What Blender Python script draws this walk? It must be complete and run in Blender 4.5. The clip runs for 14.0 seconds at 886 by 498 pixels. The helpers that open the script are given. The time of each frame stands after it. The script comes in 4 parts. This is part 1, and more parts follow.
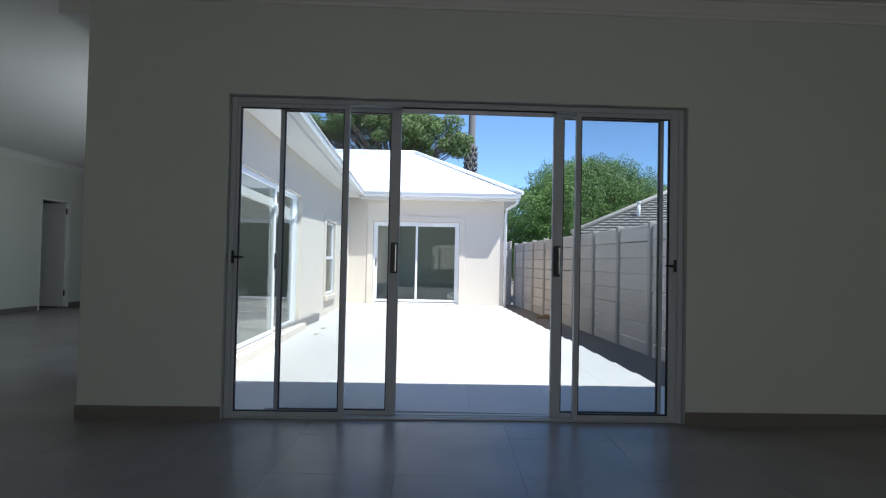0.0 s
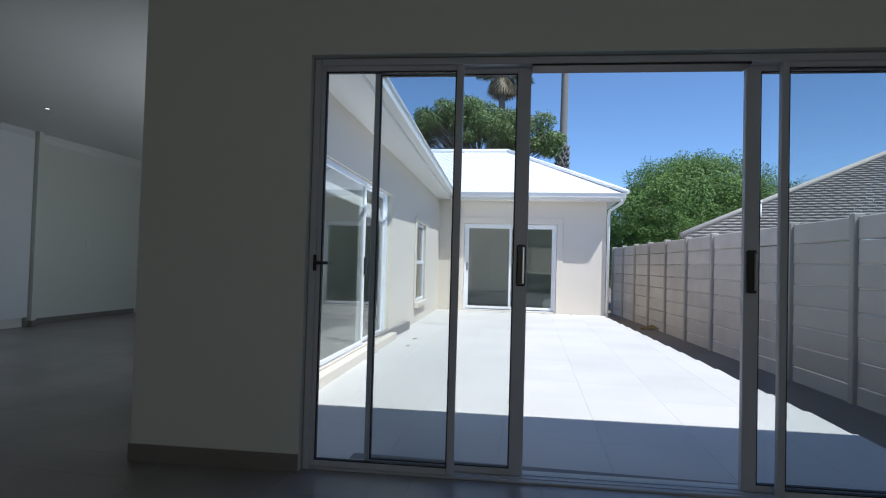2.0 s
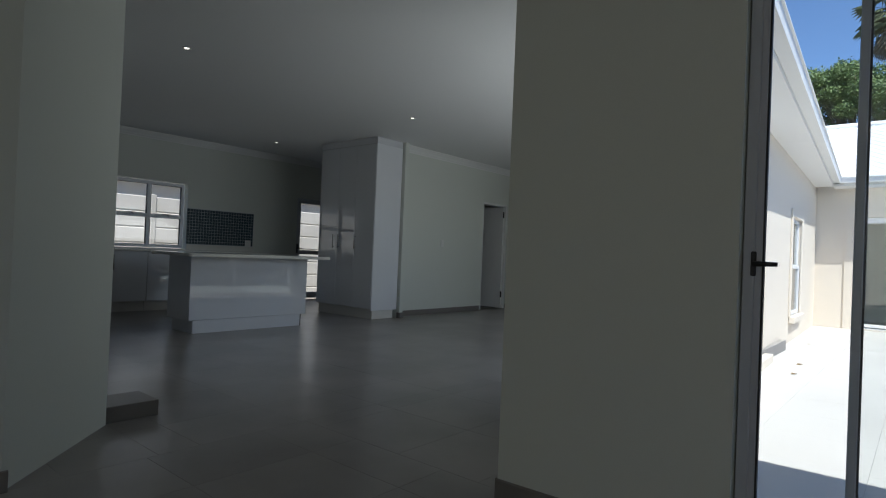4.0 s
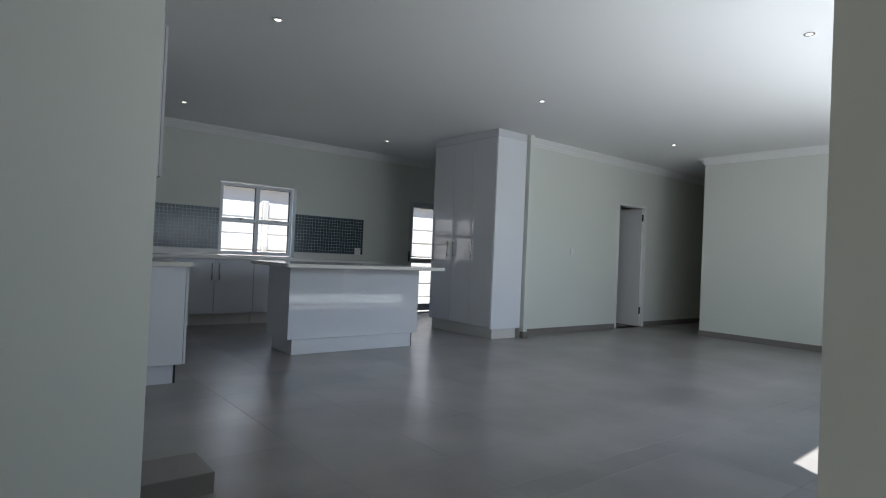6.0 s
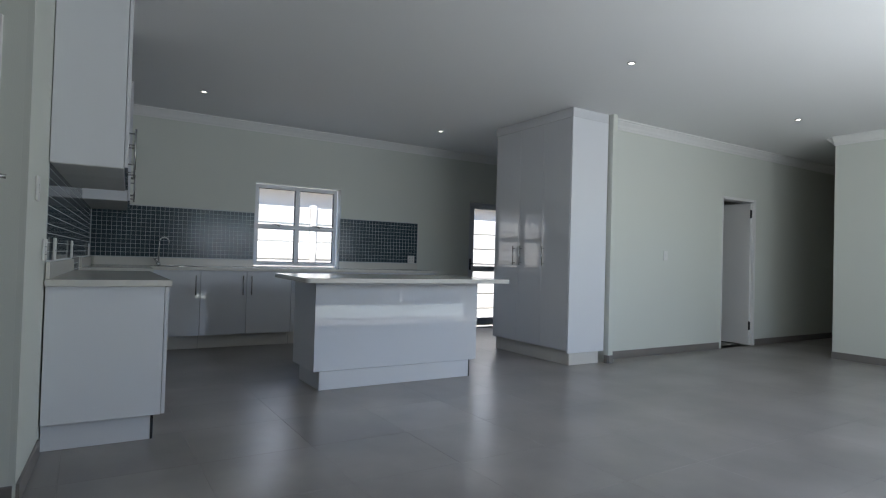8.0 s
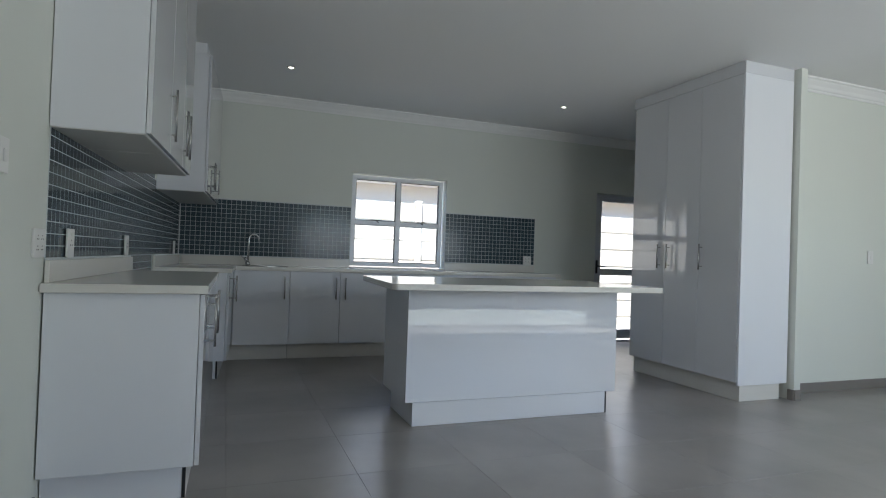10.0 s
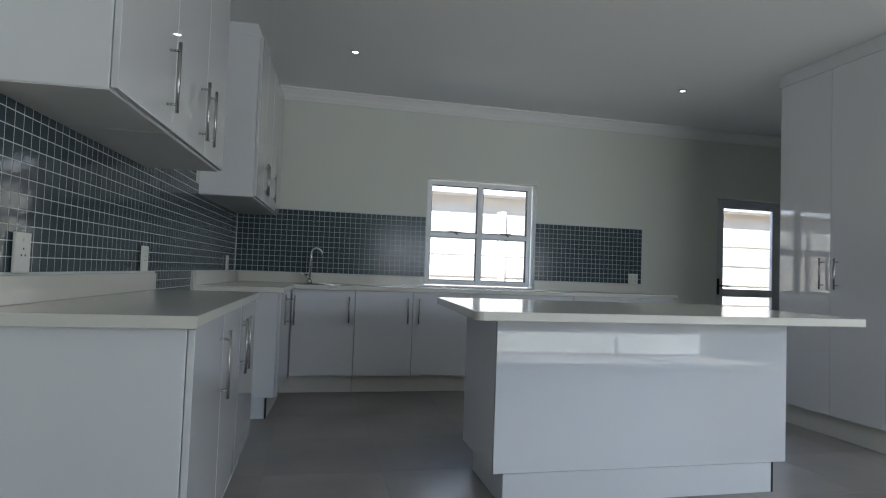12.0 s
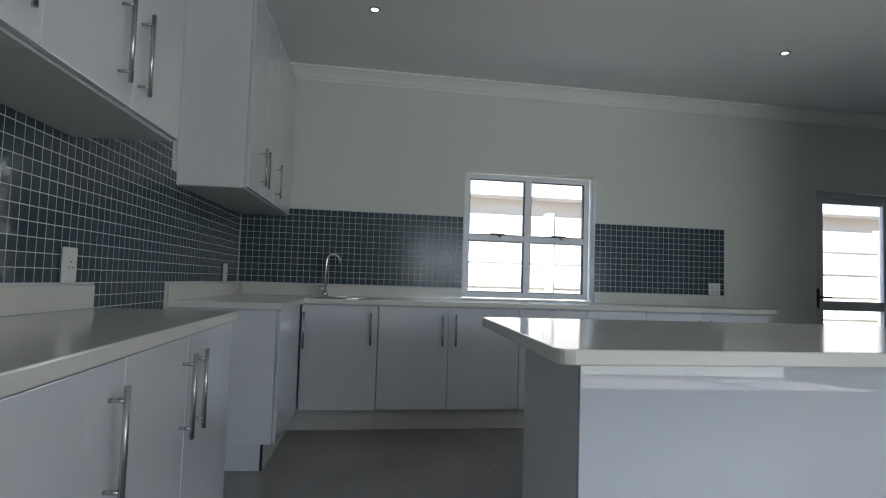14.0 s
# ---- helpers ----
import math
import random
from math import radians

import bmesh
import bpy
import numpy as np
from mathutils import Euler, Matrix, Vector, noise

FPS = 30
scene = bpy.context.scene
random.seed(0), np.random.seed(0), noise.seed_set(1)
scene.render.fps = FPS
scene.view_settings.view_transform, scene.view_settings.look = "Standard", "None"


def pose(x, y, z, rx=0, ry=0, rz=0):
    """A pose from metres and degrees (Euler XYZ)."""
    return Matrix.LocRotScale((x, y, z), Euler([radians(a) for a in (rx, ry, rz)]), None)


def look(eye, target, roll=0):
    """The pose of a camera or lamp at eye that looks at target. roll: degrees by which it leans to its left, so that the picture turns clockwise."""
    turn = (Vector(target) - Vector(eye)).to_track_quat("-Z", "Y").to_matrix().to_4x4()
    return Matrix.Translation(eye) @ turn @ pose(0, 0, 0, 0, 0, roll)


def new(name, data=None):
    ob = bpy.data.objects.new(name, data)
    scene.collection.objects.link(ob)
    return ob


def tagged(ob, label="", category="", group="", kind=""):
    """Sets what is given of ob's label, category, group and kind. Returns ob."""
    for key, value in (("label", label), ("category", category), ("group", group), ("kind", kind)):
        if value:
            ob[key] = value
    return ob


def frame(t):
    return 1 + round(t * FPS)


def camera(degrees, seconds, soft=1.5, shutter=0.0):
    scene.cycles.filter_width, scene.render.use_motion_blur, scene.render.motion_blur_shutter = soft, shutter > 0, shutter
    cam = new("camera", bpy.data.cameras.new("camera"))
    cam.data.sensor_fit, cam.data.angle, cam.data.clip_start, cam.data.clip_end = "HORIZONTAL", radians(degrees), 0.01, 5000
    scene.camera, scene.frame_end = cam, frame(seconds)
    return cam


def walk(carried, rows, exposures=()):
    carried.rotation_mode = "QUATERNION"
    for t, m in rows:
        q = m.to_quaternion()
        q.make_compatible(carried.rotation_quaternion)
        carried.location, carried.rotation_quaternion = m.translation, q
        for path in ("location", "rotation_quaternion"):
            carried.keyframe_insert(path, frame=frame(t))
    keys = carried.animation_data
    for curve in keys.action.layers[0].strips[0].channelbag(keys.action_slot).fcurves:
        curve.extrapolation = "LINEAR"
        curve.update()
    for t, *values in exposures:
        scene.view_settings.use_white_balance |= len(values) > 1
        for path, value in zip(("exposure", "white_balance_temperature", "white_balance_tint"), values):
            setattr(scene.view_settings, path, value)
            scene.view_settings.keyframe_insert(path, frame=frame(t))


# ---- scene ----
cam = camera(75.4, 14.0, soft=1.1)
PATH = [
    (0, (-0.285, 0.373, 1.007), (-0.299, 2.372, 1.054), 1.2),
    (0.5, (-0.321, 0.607, 1.032), (-0.33, 2.607, 1.08), 1.3),
    (1, (-0.4, 0.852, 1.037), (-0.415, 2.851, 1.094), 1.4),
    (1.5, (-0.491, 1.06, 1.031), (-0.568, 3.058, 1.089), 1.6),
    (1.7, (-0.533, 1.14, 1.041), (-0.679, 3.134, 1.095), 1.4),
    (2, (-0.577, 1.273, 1.025), (-0.883, 3.249, 1.078), 1.6),
    (2.5, (-0.674, 1.403, 1.013), (-1.295, 3.303, 1.058), 1.7),
    (3, (-0.857, 1.535, 1.01), (-1.75, 3.325, 1.044), 2.0),
    (3.5, (-1.017, 1.674, 1.025), (-2.125, 3.339, 1.046), 2.2),
    (4, (-1.21, 1.906, 1.001), (-2.498, 3.436, 1.022), 2.4),
    (6.3, (-2.253, 2.775, 1.057), (-3.835, 3.997, 1.075), 2.4),
    (6.5, (-2.325, 2.885, 1.086), (-3.923, 4.086, 1.098), 2.3),
    (7, (-2.578, 3.075, 1.075), (-4.198, 4.247, 1.092), 2.3),
    (7.5, (-2.816, 3.258, 1.083), (-4.471, 4.38, 1.101), 2.3),
    (7.7, (-2.917, 3.338, 1.073), (-4.59, 4.433, 1.101), 2.0),
    (9.8, (-3.946, 3.83, 1.099), (-5.795, 4.591, 1.117), 2.0),
    (10, (-4.05, 3.915, 1.065), (-5.92, 4.623, 1.094), 2.0),
    (10.5, (-4.261, 4.03, 1.068), (-6.169, 4.629, 1.103), 2.0),
    (11, (-4.473, 4.095, 1.073), (-6.406, 4.606, 1.12), 2.1),
    (11.5, (-4.712, 4.107, 1.066), (-6.656, 4.572, 1.136), 2.1),
    (12, (-4.951, 4.153, 1.057), (-6.9, 4.594, 1.138), 2.1),
    (12.5, (-5.173, 4.227, 1.071), (-7.132, 4.623, 1.155), 2.0),
    (13, (-5.424, 4.245, 1.078), (-7.389, 4.605, 1.172), 2.0),
    (13.5, (-5.647, 4.262, 1.053), (-7.615, 4.601, 1.164), 1.8),
    (14, (-5.85, 4.311, 1.053), (-7.821, 4.629, 1.167), 1.8),
]
walk(cam, [(t, look(eye, target, roll)) for t, eye, target, roll in PATH],
     exposures=[(0, 0.55, 5950, 8), (1.5, 0.32, 5850, 8), (2.5, 0.1, 5850, 8), (3.2, 0.14, 5900, 8), (4.2, 0.6, 6150, 8), (6.3, 1.7, 6020, 11), (7.5, 1.84, 6020, 11), (10.0, 2.17, 6220, 9), (14.0, 2.22, 6270, 9)])

# ---- sky and sun ----
SUN_DIR = Vector((-0.51, 0.345, -1.0)).normalized()      # the way the light travels
sun_data = bpy.data.lights.new("sun", "SUN")
sun_data.energy, sun_data.angle, sun_data.color = 4.8, radians(0.53), (1.0, 0.955, 0.89)
sun = new("sun", sun_data)
sun.matrix_world = look((0, 0, 30), tuple(Vector((0, 0, 30)) + SUN_DIR))
world = bpy.data.worlds.new("sky")
scene.world = world
world.use_nodes = True
wn = world.node_tree
sky = wn.nodes.new("ShaderNodeTexSky")
sky.sky_type, sky.sun_disc = "NISHITA", False
sky.sun_elevation = math.asin(-SUN_DIR.z)
sky.sun_rotation = math.atan2(-SUN_DIR.x, -SUN_DIR.y)
sky.air_density, sky.dust_density, sky.ozone_density, sky.altitude = 1.2, 0.0, 5.0, 3800
background = wn.nodes["Background"]
wn.links.new(sky.outputs[0], background.inputs[0])
background.inputs[1].default_value = 0.15


def daylight(name, m, w, h, power, colour):
    """The sky's light in a window's opening, as an area lamp that faces into the room."""
    data = bpy.data.lights.new(name, "AREA")
    data.shape, data.size, data.size_y, data.energy, data.color = "RECTANGLE", w, h, power, colour
    lamp = new(name, data)
    lamp.matrix_world = m
    return lamp


# Added lamps lift the dim rooms; the back window is assumed and unseen.
daylight("daylight_side_door", look((-2.78, 7.7, 1.48), (-4.78, 7.62, 2.45)), 4.2, 0.84, 16.5, (0.96, 0.98, 1.0))
daylight("fill_unseen_back_window", look((0.5, -2.98, 1.35), (0.5, 0.0, 1.35)), 3.4, 1.5, 14.5, (1.0, 0.91, 0.74))


# ---- materials ----
def mat(name, base, rough=0.5, metal=0.0, spec=0.5, var=0.0, var_scale=3.0, grain=0.0, grain_scale=60.0, bump=0.0,
        bump_scale=200.0, coat=0.0, span=(0.2, 0.8), second=None, per_piece=0.0, island=False, rough_var=0.0):
    """A principled surface: broad blotches (var), fine grain, relief, and a shift from piece to piece."""
    m = bpy.data.materials.new(name)
    m.use_nodes = True
    t, L = m.node_tree, m.node_tree.links
    p = t.nodes["Principled BSDF"]
    p.inputs["Roughness"].default_value, p.inputs["Metallic"].default_value = rough, metal
    p.inputs["Specular IOR Level"].default_value, p.inputs["Coat Weight"].default_value = spec, coat
    p.inputs["Coat Roughness"].default_value = 0.02
    co = t.nodes.new("ShaderNodeNewGeometry")
    colour = t.nodes.new("ShaderNodeMix")
    colour.data_type = "RGBA"
    colour.inputs["A"].default_value = (*base, 1)
    other = second or tuple(c * 0.72 for c in base)
    colour.inputs["B"].default_value = (*other, 1)
    n1 = t.nodes.new("ShaderNodeTexNoise")
    n1.inputs["Scale"].default_value, n1.inputs["Detail"].default_value, n1.inputs["Roughness"].default_value = var_scale, 4, 0.5
    L.new(co.outputs["Position"], n1.inputs["Vector"])
    n2 = t.nodes.new("ShaderNodeTexNoise")
    n2.inputs["Scale"].default_value, n2.inputs["Detail"].default_value = grain_scale, 3
    L.new(co.outputs["Position"], n2.inputs["Vector"])
    ramp = t.nodes.new("ShaderNodeMapRange")
    ramp.inputs["From Min"].default_value, ramp.inputs["From Max"].default_value = span
    ramp.inputs["To Max"].default_value = var
    L.new(n1.outputs["Fac"], ramp.inputs["Value"])
    add = t.nodes.new("ShaderNodeMath")
    add.operation = "MULTIPLY_ADD"
    add.inputs[1].default_value = grain
    L.new(n2.outputs["Fac"], add.inputs[0])
    L.new(ramp.outputs["Result"], add.inputs[2])
    last = add
    if per_piece:
        if island:
            src = t.nodes.new("ShaderNodeNewGeometry").outputs["Random Per Island"]
        else:
            src = t.nodes.new("ShaderNodeObjectInfo").outputs["Random"]
        more = t.nodes.new("ShaderNodeMath")
        more.operation = "MULTIPLY_ADD"
        more.inputs[1].default_value = per_piece
        L.new(src, more.inputs[0])
        L.new(add.outputs[0], more.inputs[2])
        last = more
    last.use_clamp = True
    L.new(last.outputs[0], colour.inputs["Factor"])
    L.new(colour.outputs["Result"], p.inputs["Base Color"])
    if rough_var:
        rr = t.nodes.new("ShaderNodeMapRange")
        rr.inputs["From Min"].default_value, rr.inputs["From Max"].default_value = 0.3, 0.7
        rr.inputs["To Min"].default_value, rr.inputs["To Max"].default_value = rough - rough_var, rough + rough_var
        L.new(n1.outputs["Fac"], rr.inputs["Value"])
        L.new(rr.outputs["Result"], p.inputs["Roughness"])
    if bump:
        n3 = t.nodes.new("ShaderNodeTexNoise")
        n3.inputs["Scale"].default_value, n3.inputs["Detail"].default_value = bump_scale, 2
        L.new(co.outputs["Position"], n3.inputs["Vector"])
        b = t.nodes.new("ShaderNodeBump")
        b.inputs["Strength"].default_value, b.inputs["Distance"].default_value = bump, 0.004
        L.new(n3.outputs["Fac"], b.inputs["Height"])
        L.new(b.outputs["Normal"], p.inputs["Normal"])
    return m


def glass(name, tint=(0.93, 0.96, 0.95), gloss=1.0):
    m = bpy.data.materials.new(name)
    m.use_nodes = True
    t, L = m.node_tree, m.node_tree.links
    t.nodes.clear()
    out = t.nodes.new("ShaderNodeOutputMaterial")
    clear, shine = t.nodes.new("ShaderNodeBsdfTransparent"), t.nodes.new("ShaderNodeBsdfGlossy")
    clear.inputs["Color"].default_value = (*tint, 1)
    shine.inputs["Roughness"].default_value = 0.0
    face = t.nodes.new("ShaderNodeLayerWeight")
    face.inputs["Blend"].default_value = 0.5
    power = t.nodes.new("ShaderNodeMath")
    power.operation, power.inputs[1].default_value = "POWER", 5.0
    k = t.nodes.new("ShaderNodeMath")
    k.operation, k.inputs[1].default_value, k.inputs[2].default_value = "MULTIPLY_ADD", 0.9 * gloss, 0.045 * gloss
    mix = t.nodes.new("ShaderNodeMixShader")
    L.new(face.outputs["Facing"], power.inputs[0])
    L.new(power.outputs[0], k.inputs[0])
    L.new(k.outputs[0], mix.inputs[0])
    L.new(clear.outputs[0], mix.inputs[1])
    L.new(shine.outputs[0], mix.inputs[2])
    L.new(mix.outputs[0], out.inputs[0])
    return m


def lamp_glow(name, colour, strength):
    m = bpy.data.materials.new(name)
    m.use_nodes = True
    p = m.node_tree.nodes["Principled BSDF"]
    p.inputs["Emission Color"].default_value, p.inputs["Emission Strength"].default_value = (*colour, 1), strength
    return m


PAINT = mat("wall_paint", (0.665, 0.688, 0.63), 0.75, var=0.10, var_scale=0.8, grain=0.05, grain_scale=90, bump=0.12, bump_scale=260, second=(0.59, 0.612, 0.56))
CEILING = mat("ceiling_paint", (0.80, 0.80, 0.79), 0.8, var=0.08, var_scale=0.6, grain=0.03, bump=0.06, bump_scale=300)
CORNICE = mat("cornice_paint", (0.82, 0.82, 0.80), 0.6, var=0.1, var_scale=4)
PLASTER = mat("outside_plaster", (0.72, 0.655, 0.565), 0.85, var=0.16, var_scale=0.9, grain=0.10, grain_scale=70, bump=0.3, bump_scale=180, second=(0.62, 0.56, 0.48))
TILE = mat("floor_tile", (0.365, 0.347, 0.33), 0.30, var=0.62, var_scale=1.35, span=(0.36, 0.64), grain=0.08, grain_scale=40, bump=0.04, bump_scale=90, second=(0.215, 0.204, 0.193), per_piece=0.2)
GROUT = mat("tile_grout", (0.255, 0.245, 0.236), 0.8, var=0.2, grain=0.1)
SKIRT = mat("skirting_tile", (0.22, 0.203, 0.187), 0.4, var=0.5, var_scale=5, grain=0.1, second=(0.165, 0.152, 0.14))
PATIO = mat("patio_tile", (0.67, 0.65, 0.615), 0.7, var=0.5, var_scale=1.1, grain=0.12, grain_scale=60, bump=0.15, bump_scale=150, second=(0.52, 0.50, 0.47), per_piece=0.25)
PATIO_GROUT = mat("patio_grout", (0.50, 0.48, 0.45), 0.95, var=0.3, grain=0.1)
ALU = mat("white_aluminium", (0.80, 0.81, 0.83), 0.35, var=0.05, var_scale=6, second=(0.74, 0.75, 0.77))
# Frame grey darkened for its backlit look, with the sky's blue cast painted in.
ALU_DOOR = mat("sky_tinted_grey_aluminium", (0.50, 0.525, 0.57), 0.4, var=0.06, var_scale=6, second=(0.44, 0.46, 0.50))
ALU_GREY = mat("grey_aluminium", (0.56, 0.58, 0.60), 0.4, var=0.05, second=(0.37, 0.39, 0.42))
RUBBER = mat("black_gasket", (0.02, 0.02, 0.022), 0.6, var=0.2)
BLACK = mat("black_plastic", (0.018, 0.018, 0.02), 0.4, var=0.2)
GLASS = glass("clear_glass", (0.945, 0.96, 0.96))
GLASS_DIM = glass("grey_glass", (0.80, 0.84, 0.82))
GLOSS = mat("white_gloss_lacquer", (0.685, 0.699, 0.724), 0.025, spec=0.7, var=0.04, var_scale=2, coat=0.6, second=(0.665, 0.679, 0.704))
MATT = mat("white_cabinet_side", (0.735, 0.75, 0.775), 0.32, var=0.04, var_scale=2, second=(0.71, 0.725, 0.75))
UNDER = mat("grey_underside", (0.60, 0.60, 0.59), 0.5, var=0.1)
KICK = mat("cream_plinth_board", (0.66, 0.645, 0.60), 0.45, var=0.25, var_scale=4, grain=0.08, second=(0.57, 0.55, 0.50))
STONE = mat("cream_quartz", (0.71, 0.695, 0.64), 0.13, var=0.12, var_scale=9, grain=0.22, grain_scale=300, second=(0.60, 0.58, 0.53))
STEEL = mat("brushed_steel", (0.46, 0.46, 0.45), 0.26, metal=1.0, var=0.2, var_scale=12)
CHROME = mat("chrome", (0.75, 0.76, 0.77), 0.1, metal=1.0, var=0.05)
MOSAIC = mat("slate_blue_mosaic", (0.034, 0.055, 0.067), 0.08, spec=0.35, var=0.18, var_scale=40, grain=0.1, grain_scale=160, second=(0.095, 0.135, 0.155), per_piece=0.22, bump=0.05, bump_scale=35)
MOSAIC_FAR = mat("slate_blue_mosaic_field", (0.034, 0.055, 0.067), 0.16, spec=0.28, var=0.18, var_scale=40, grain=0.1, grain_scale=160, second=(0.095, 0.135, 0.155), per_piece=0.22, island=True, bump=0.05, bump_scale=35)
MGROUT = mat("pale_grout", (0.62, 0.65, 0.65), 0.85, var=0.15, grain=0.1)
SOCKET = mat("white_plastic", (0.74, 0.74, 0.71), 0.35, var=0.05)
DOOR = mat("white_door_paint", (0.76, 0.76, 0.74), 0.45, var=0.06, var_scale=2, grain=0.03)
ROOF = mat("white_roof_sheet", (0.88, 0.88, 0.88), 0.5, var=0.12, var_scale=1.2, grain=0.04)
FASCIA = mat("white_fascia", (0.80, 0.80, 0.79), 0.5, var=0.1, var_scale=2)
PRECAST = mat("precast_concrete", (0.66, 0.61, 0.55), 0.92, var=0.5, var_scale=1.8, grain=0.25, grain_scale=50, bump=0.5, bump_scale=90, second=(0.44, 0.40, 0.355), per_piece=0.35)
POST = mat("precast_post", (0.47, 0.43, 0.38), 0.92, var=0.5, var_scale=3, grain=0.25, bump=0.5, bump_scale=90, second=(0.36, 0.33, 0.29))
SOIL = mat("dry_soil", (0.27, 0.225, 0.18), 0.95, var=0.6, var_scale=0.7, grain=0.4, grain_scale=30, bump=0.8, bump_scale=25, second=(0.17, 0.14, 0.11))
ROOFTILE = mat("grey_roof_tile", (0.27, 0.245, 0.215), 0.9, var=0.5, var_scale=2, grain=0.3, grain_scale=40, second=(0.19, 0.175, 0.16), per_piece=0.3, island=True)
BARK = mat("bark", (0.16, 0.135, 0.11), 0.95, var=0.6, var_scale=6, grain=0.3, grain_scale=40, bump=0.8, bump_scale=30)
PALMBARK = mat("palm_bark", (0.23, 0.222, 0.21), 0.95, var=0.6, var_scale=5, grain=0.3, grain_scale=40, bump=0.8, bump_scale=25, second=(0.125, 0.118, 0.108))
LEAF = mat("bright_leaf", (0.17, 0.29, 0.055), 0.55, var=0.5, var_scale=0.9, second=(0.085, 0.16, 0.035), per_piece=0.5, island=True)
LEAF_DARK = mat("dark_leaf", (0.20, 0.285, 0.085), 0.55, var=0.5, var_scale=0.8, second=(0.095, 0.15, 0.048), per_piece=0.5, island=True)
FROND = mat("palm_frond", (0.19, 0.22, 0.11), 0.6, var=0.4, second=(0.07, 0.09, 0.035), per_piece=0.4, island=True)
DEAD = mat("dry_frond", (0.34, 0.29, 0.20), 0.8, var=0.4, second=(0.17, 0.13, 0.08), per_piece=0.4, island=True)
DRYLEAF = mat("dry_leaf", (0.33, 0.22, 0.10), 0.8, var=0.4, per_piece=0.4)
GLOW = lamp_glow("led_glow", (1.0, 0.93, 0.82), 2.0)
HOLE_SHADE = mat("hole_shade", (0.02, 0.02, 0.02), 0.7)


# ---- mesh helpers ----
def box(bm, x0, y0, z0, x1, y1, z1, bev=0.0, seg=1):
    vs = [bm.verts.new((x, y, z)) for z in (z0, z1) for y in (y0, y1) for x in (x0, x1)]
    fs = [bm.faces.new([vs[i] for i in q]) for q in ((0, 2, 3, 1), (4, 5, 7, 6), (0, 1, 5, 4), (2, 6, 7, 3), (0, 4, 6, 2), (1, 3, 7, 5))]
    if bev > 0:
        bmesh.ops.bevel(bm, geom=list({e for f in fs for e in f.edges}), offset=bev, segments=seg, profile=0.5, affect="EDGES")
    return bm


def prism(bm, profile, a, b):
    """A closed profile of (out, up) swept straight from a to b; out is to the left of the way from a to b."""
    a, b = Vector(a), Vector(b)
    d = (b - a).normalized()
    n = Vector((-d.y, d.x, 0))
    rings = [[bm.verts.new(p + n * o + Vector((0, 0, u))) for o, u in profile] for p in (a, b)]
    k = len(profile)
    for i in range(k):
        bm.faces.new([rings[0][i], rings[0][(i + 1) % k], rings[1][(i + 1) % k], rings[1][i]])
    bm.faces.new(rings[0][::-1])
    bm.faces.new(rings[1])
    return bm


def rod(bm, a, b, r0, r1=None, n=10):
    a, b = Vector(a), Vector(b)
    r1 = r0 if r1 is None else r1
    q = (b - a).to_track_quat("Z", "Y").to_matrix()
    rings = []
    for p, r in ((a, r0), (b, r1)):
        rings.append([bm.verts.new(p + q @ Vector((r * math.cos(2 * math.pi * i / n), r * math.sin(2 * math.pi * i / n), 0))) for i in range(n)])
    for i in range(n):
        f = bm.faces.new([rings[0][i], rings[0][(i + 1) % n], rings[1][(i + 1) % n], rings[1][i]])
        f.smooth = True
    bm.faces.new(rings[0][::-1])
    bm.faces.new(rings[1])
    return bm


def tube(bm, points, radii, n=8):
    pts = [Vector(p) for p in points]
    rings = []
    for i, p in enumerate(pts):
        d = (pts[min(i + 1, len(pts) - 1)] - pts[max(i - 1, 0)]).normalized()
        q = d.to_track_quat("Z", "Y").to_matrix()
        r = radii[i] if isinstance(radii, (list, tuple)) else radii
        rings.append([bm.verts.new(p + q @ Vector((r * math.cos(2 * math.pi * k / n), r * math.sin(2 * math.pi * k / n), 0))) for k in range(n)])
    for a, b in zip(rings, rings[1:]):
        for k in range(n):
            f = bm.faces.new([a[k], a[(k + 1) % n], b[(k + 1) % n], b[k]])
            f.smooth = True
    bm.faces.new(rings[0][::-1])
    bm.faces.new(rings[-1])
    return bm


def disc(bm, c, r0, r1, z0, z1, n=24):
    """A ring (or, with r0 = 0, a round plate) about the upright axis through c."""
    cx, cy = c
    def ring(r, z):
        return [bm.verts.new((cx + r * math.cos(2 * math.pi * i / n), cy + r * math.sin(2 * math.pi * i / n), z)) for i in range(n)]
    ob, ot = ring(r1, z0), ring(r1, z1)
    if r0 > 0:
        ib, it = ring(r0, z0), ring(r0, z1)
    for i in range(n):
        j = (i + 1) % n
        bm.faces.new([ob[i], ob[j], ot[j], ot[i]])
        if r0 > 0:
            bm.faces.new([ib[j], ib[i], it[i], it[j]])
            bm.faces.new([ob[j], ob[i], ib[i], ib[j]])
            bm.faces.new([ot[i], ot[j], it[j], it[i]])
    if r0 <= 0:
        bm.faces.new(ob[::-1])
        bm.faces.new(ot)
    return bm


def mesh_of(name, bm, material):
    bmesh.ops.recalc_face_normals(bm, faces=bm.faces)
    me = bpy.data.meshes.new(name)
    bm.to_mesh(me)
    bm.free()
    me.materials.append(material)
    return me


def part(name, bm, material, parent, label=""):
    ob = new(name, mesh_of(name, bm, material))
    ob.parent = parent
    return tagged(ob, label)


def thing(name, m, label, category, group="", kind=""):
    ob = new(name)
    ob.empty_display_size = 0.1
    ob.matrix_basis = m
    return tagged(ob, label, category, group, kind)


def solid(name, bm, material, label, category, group="", kind="structure"):
    return tagged(new(name, mesh_of(name, bm, material)), label, category, group, kind)


def B():
    return bmesh.new()


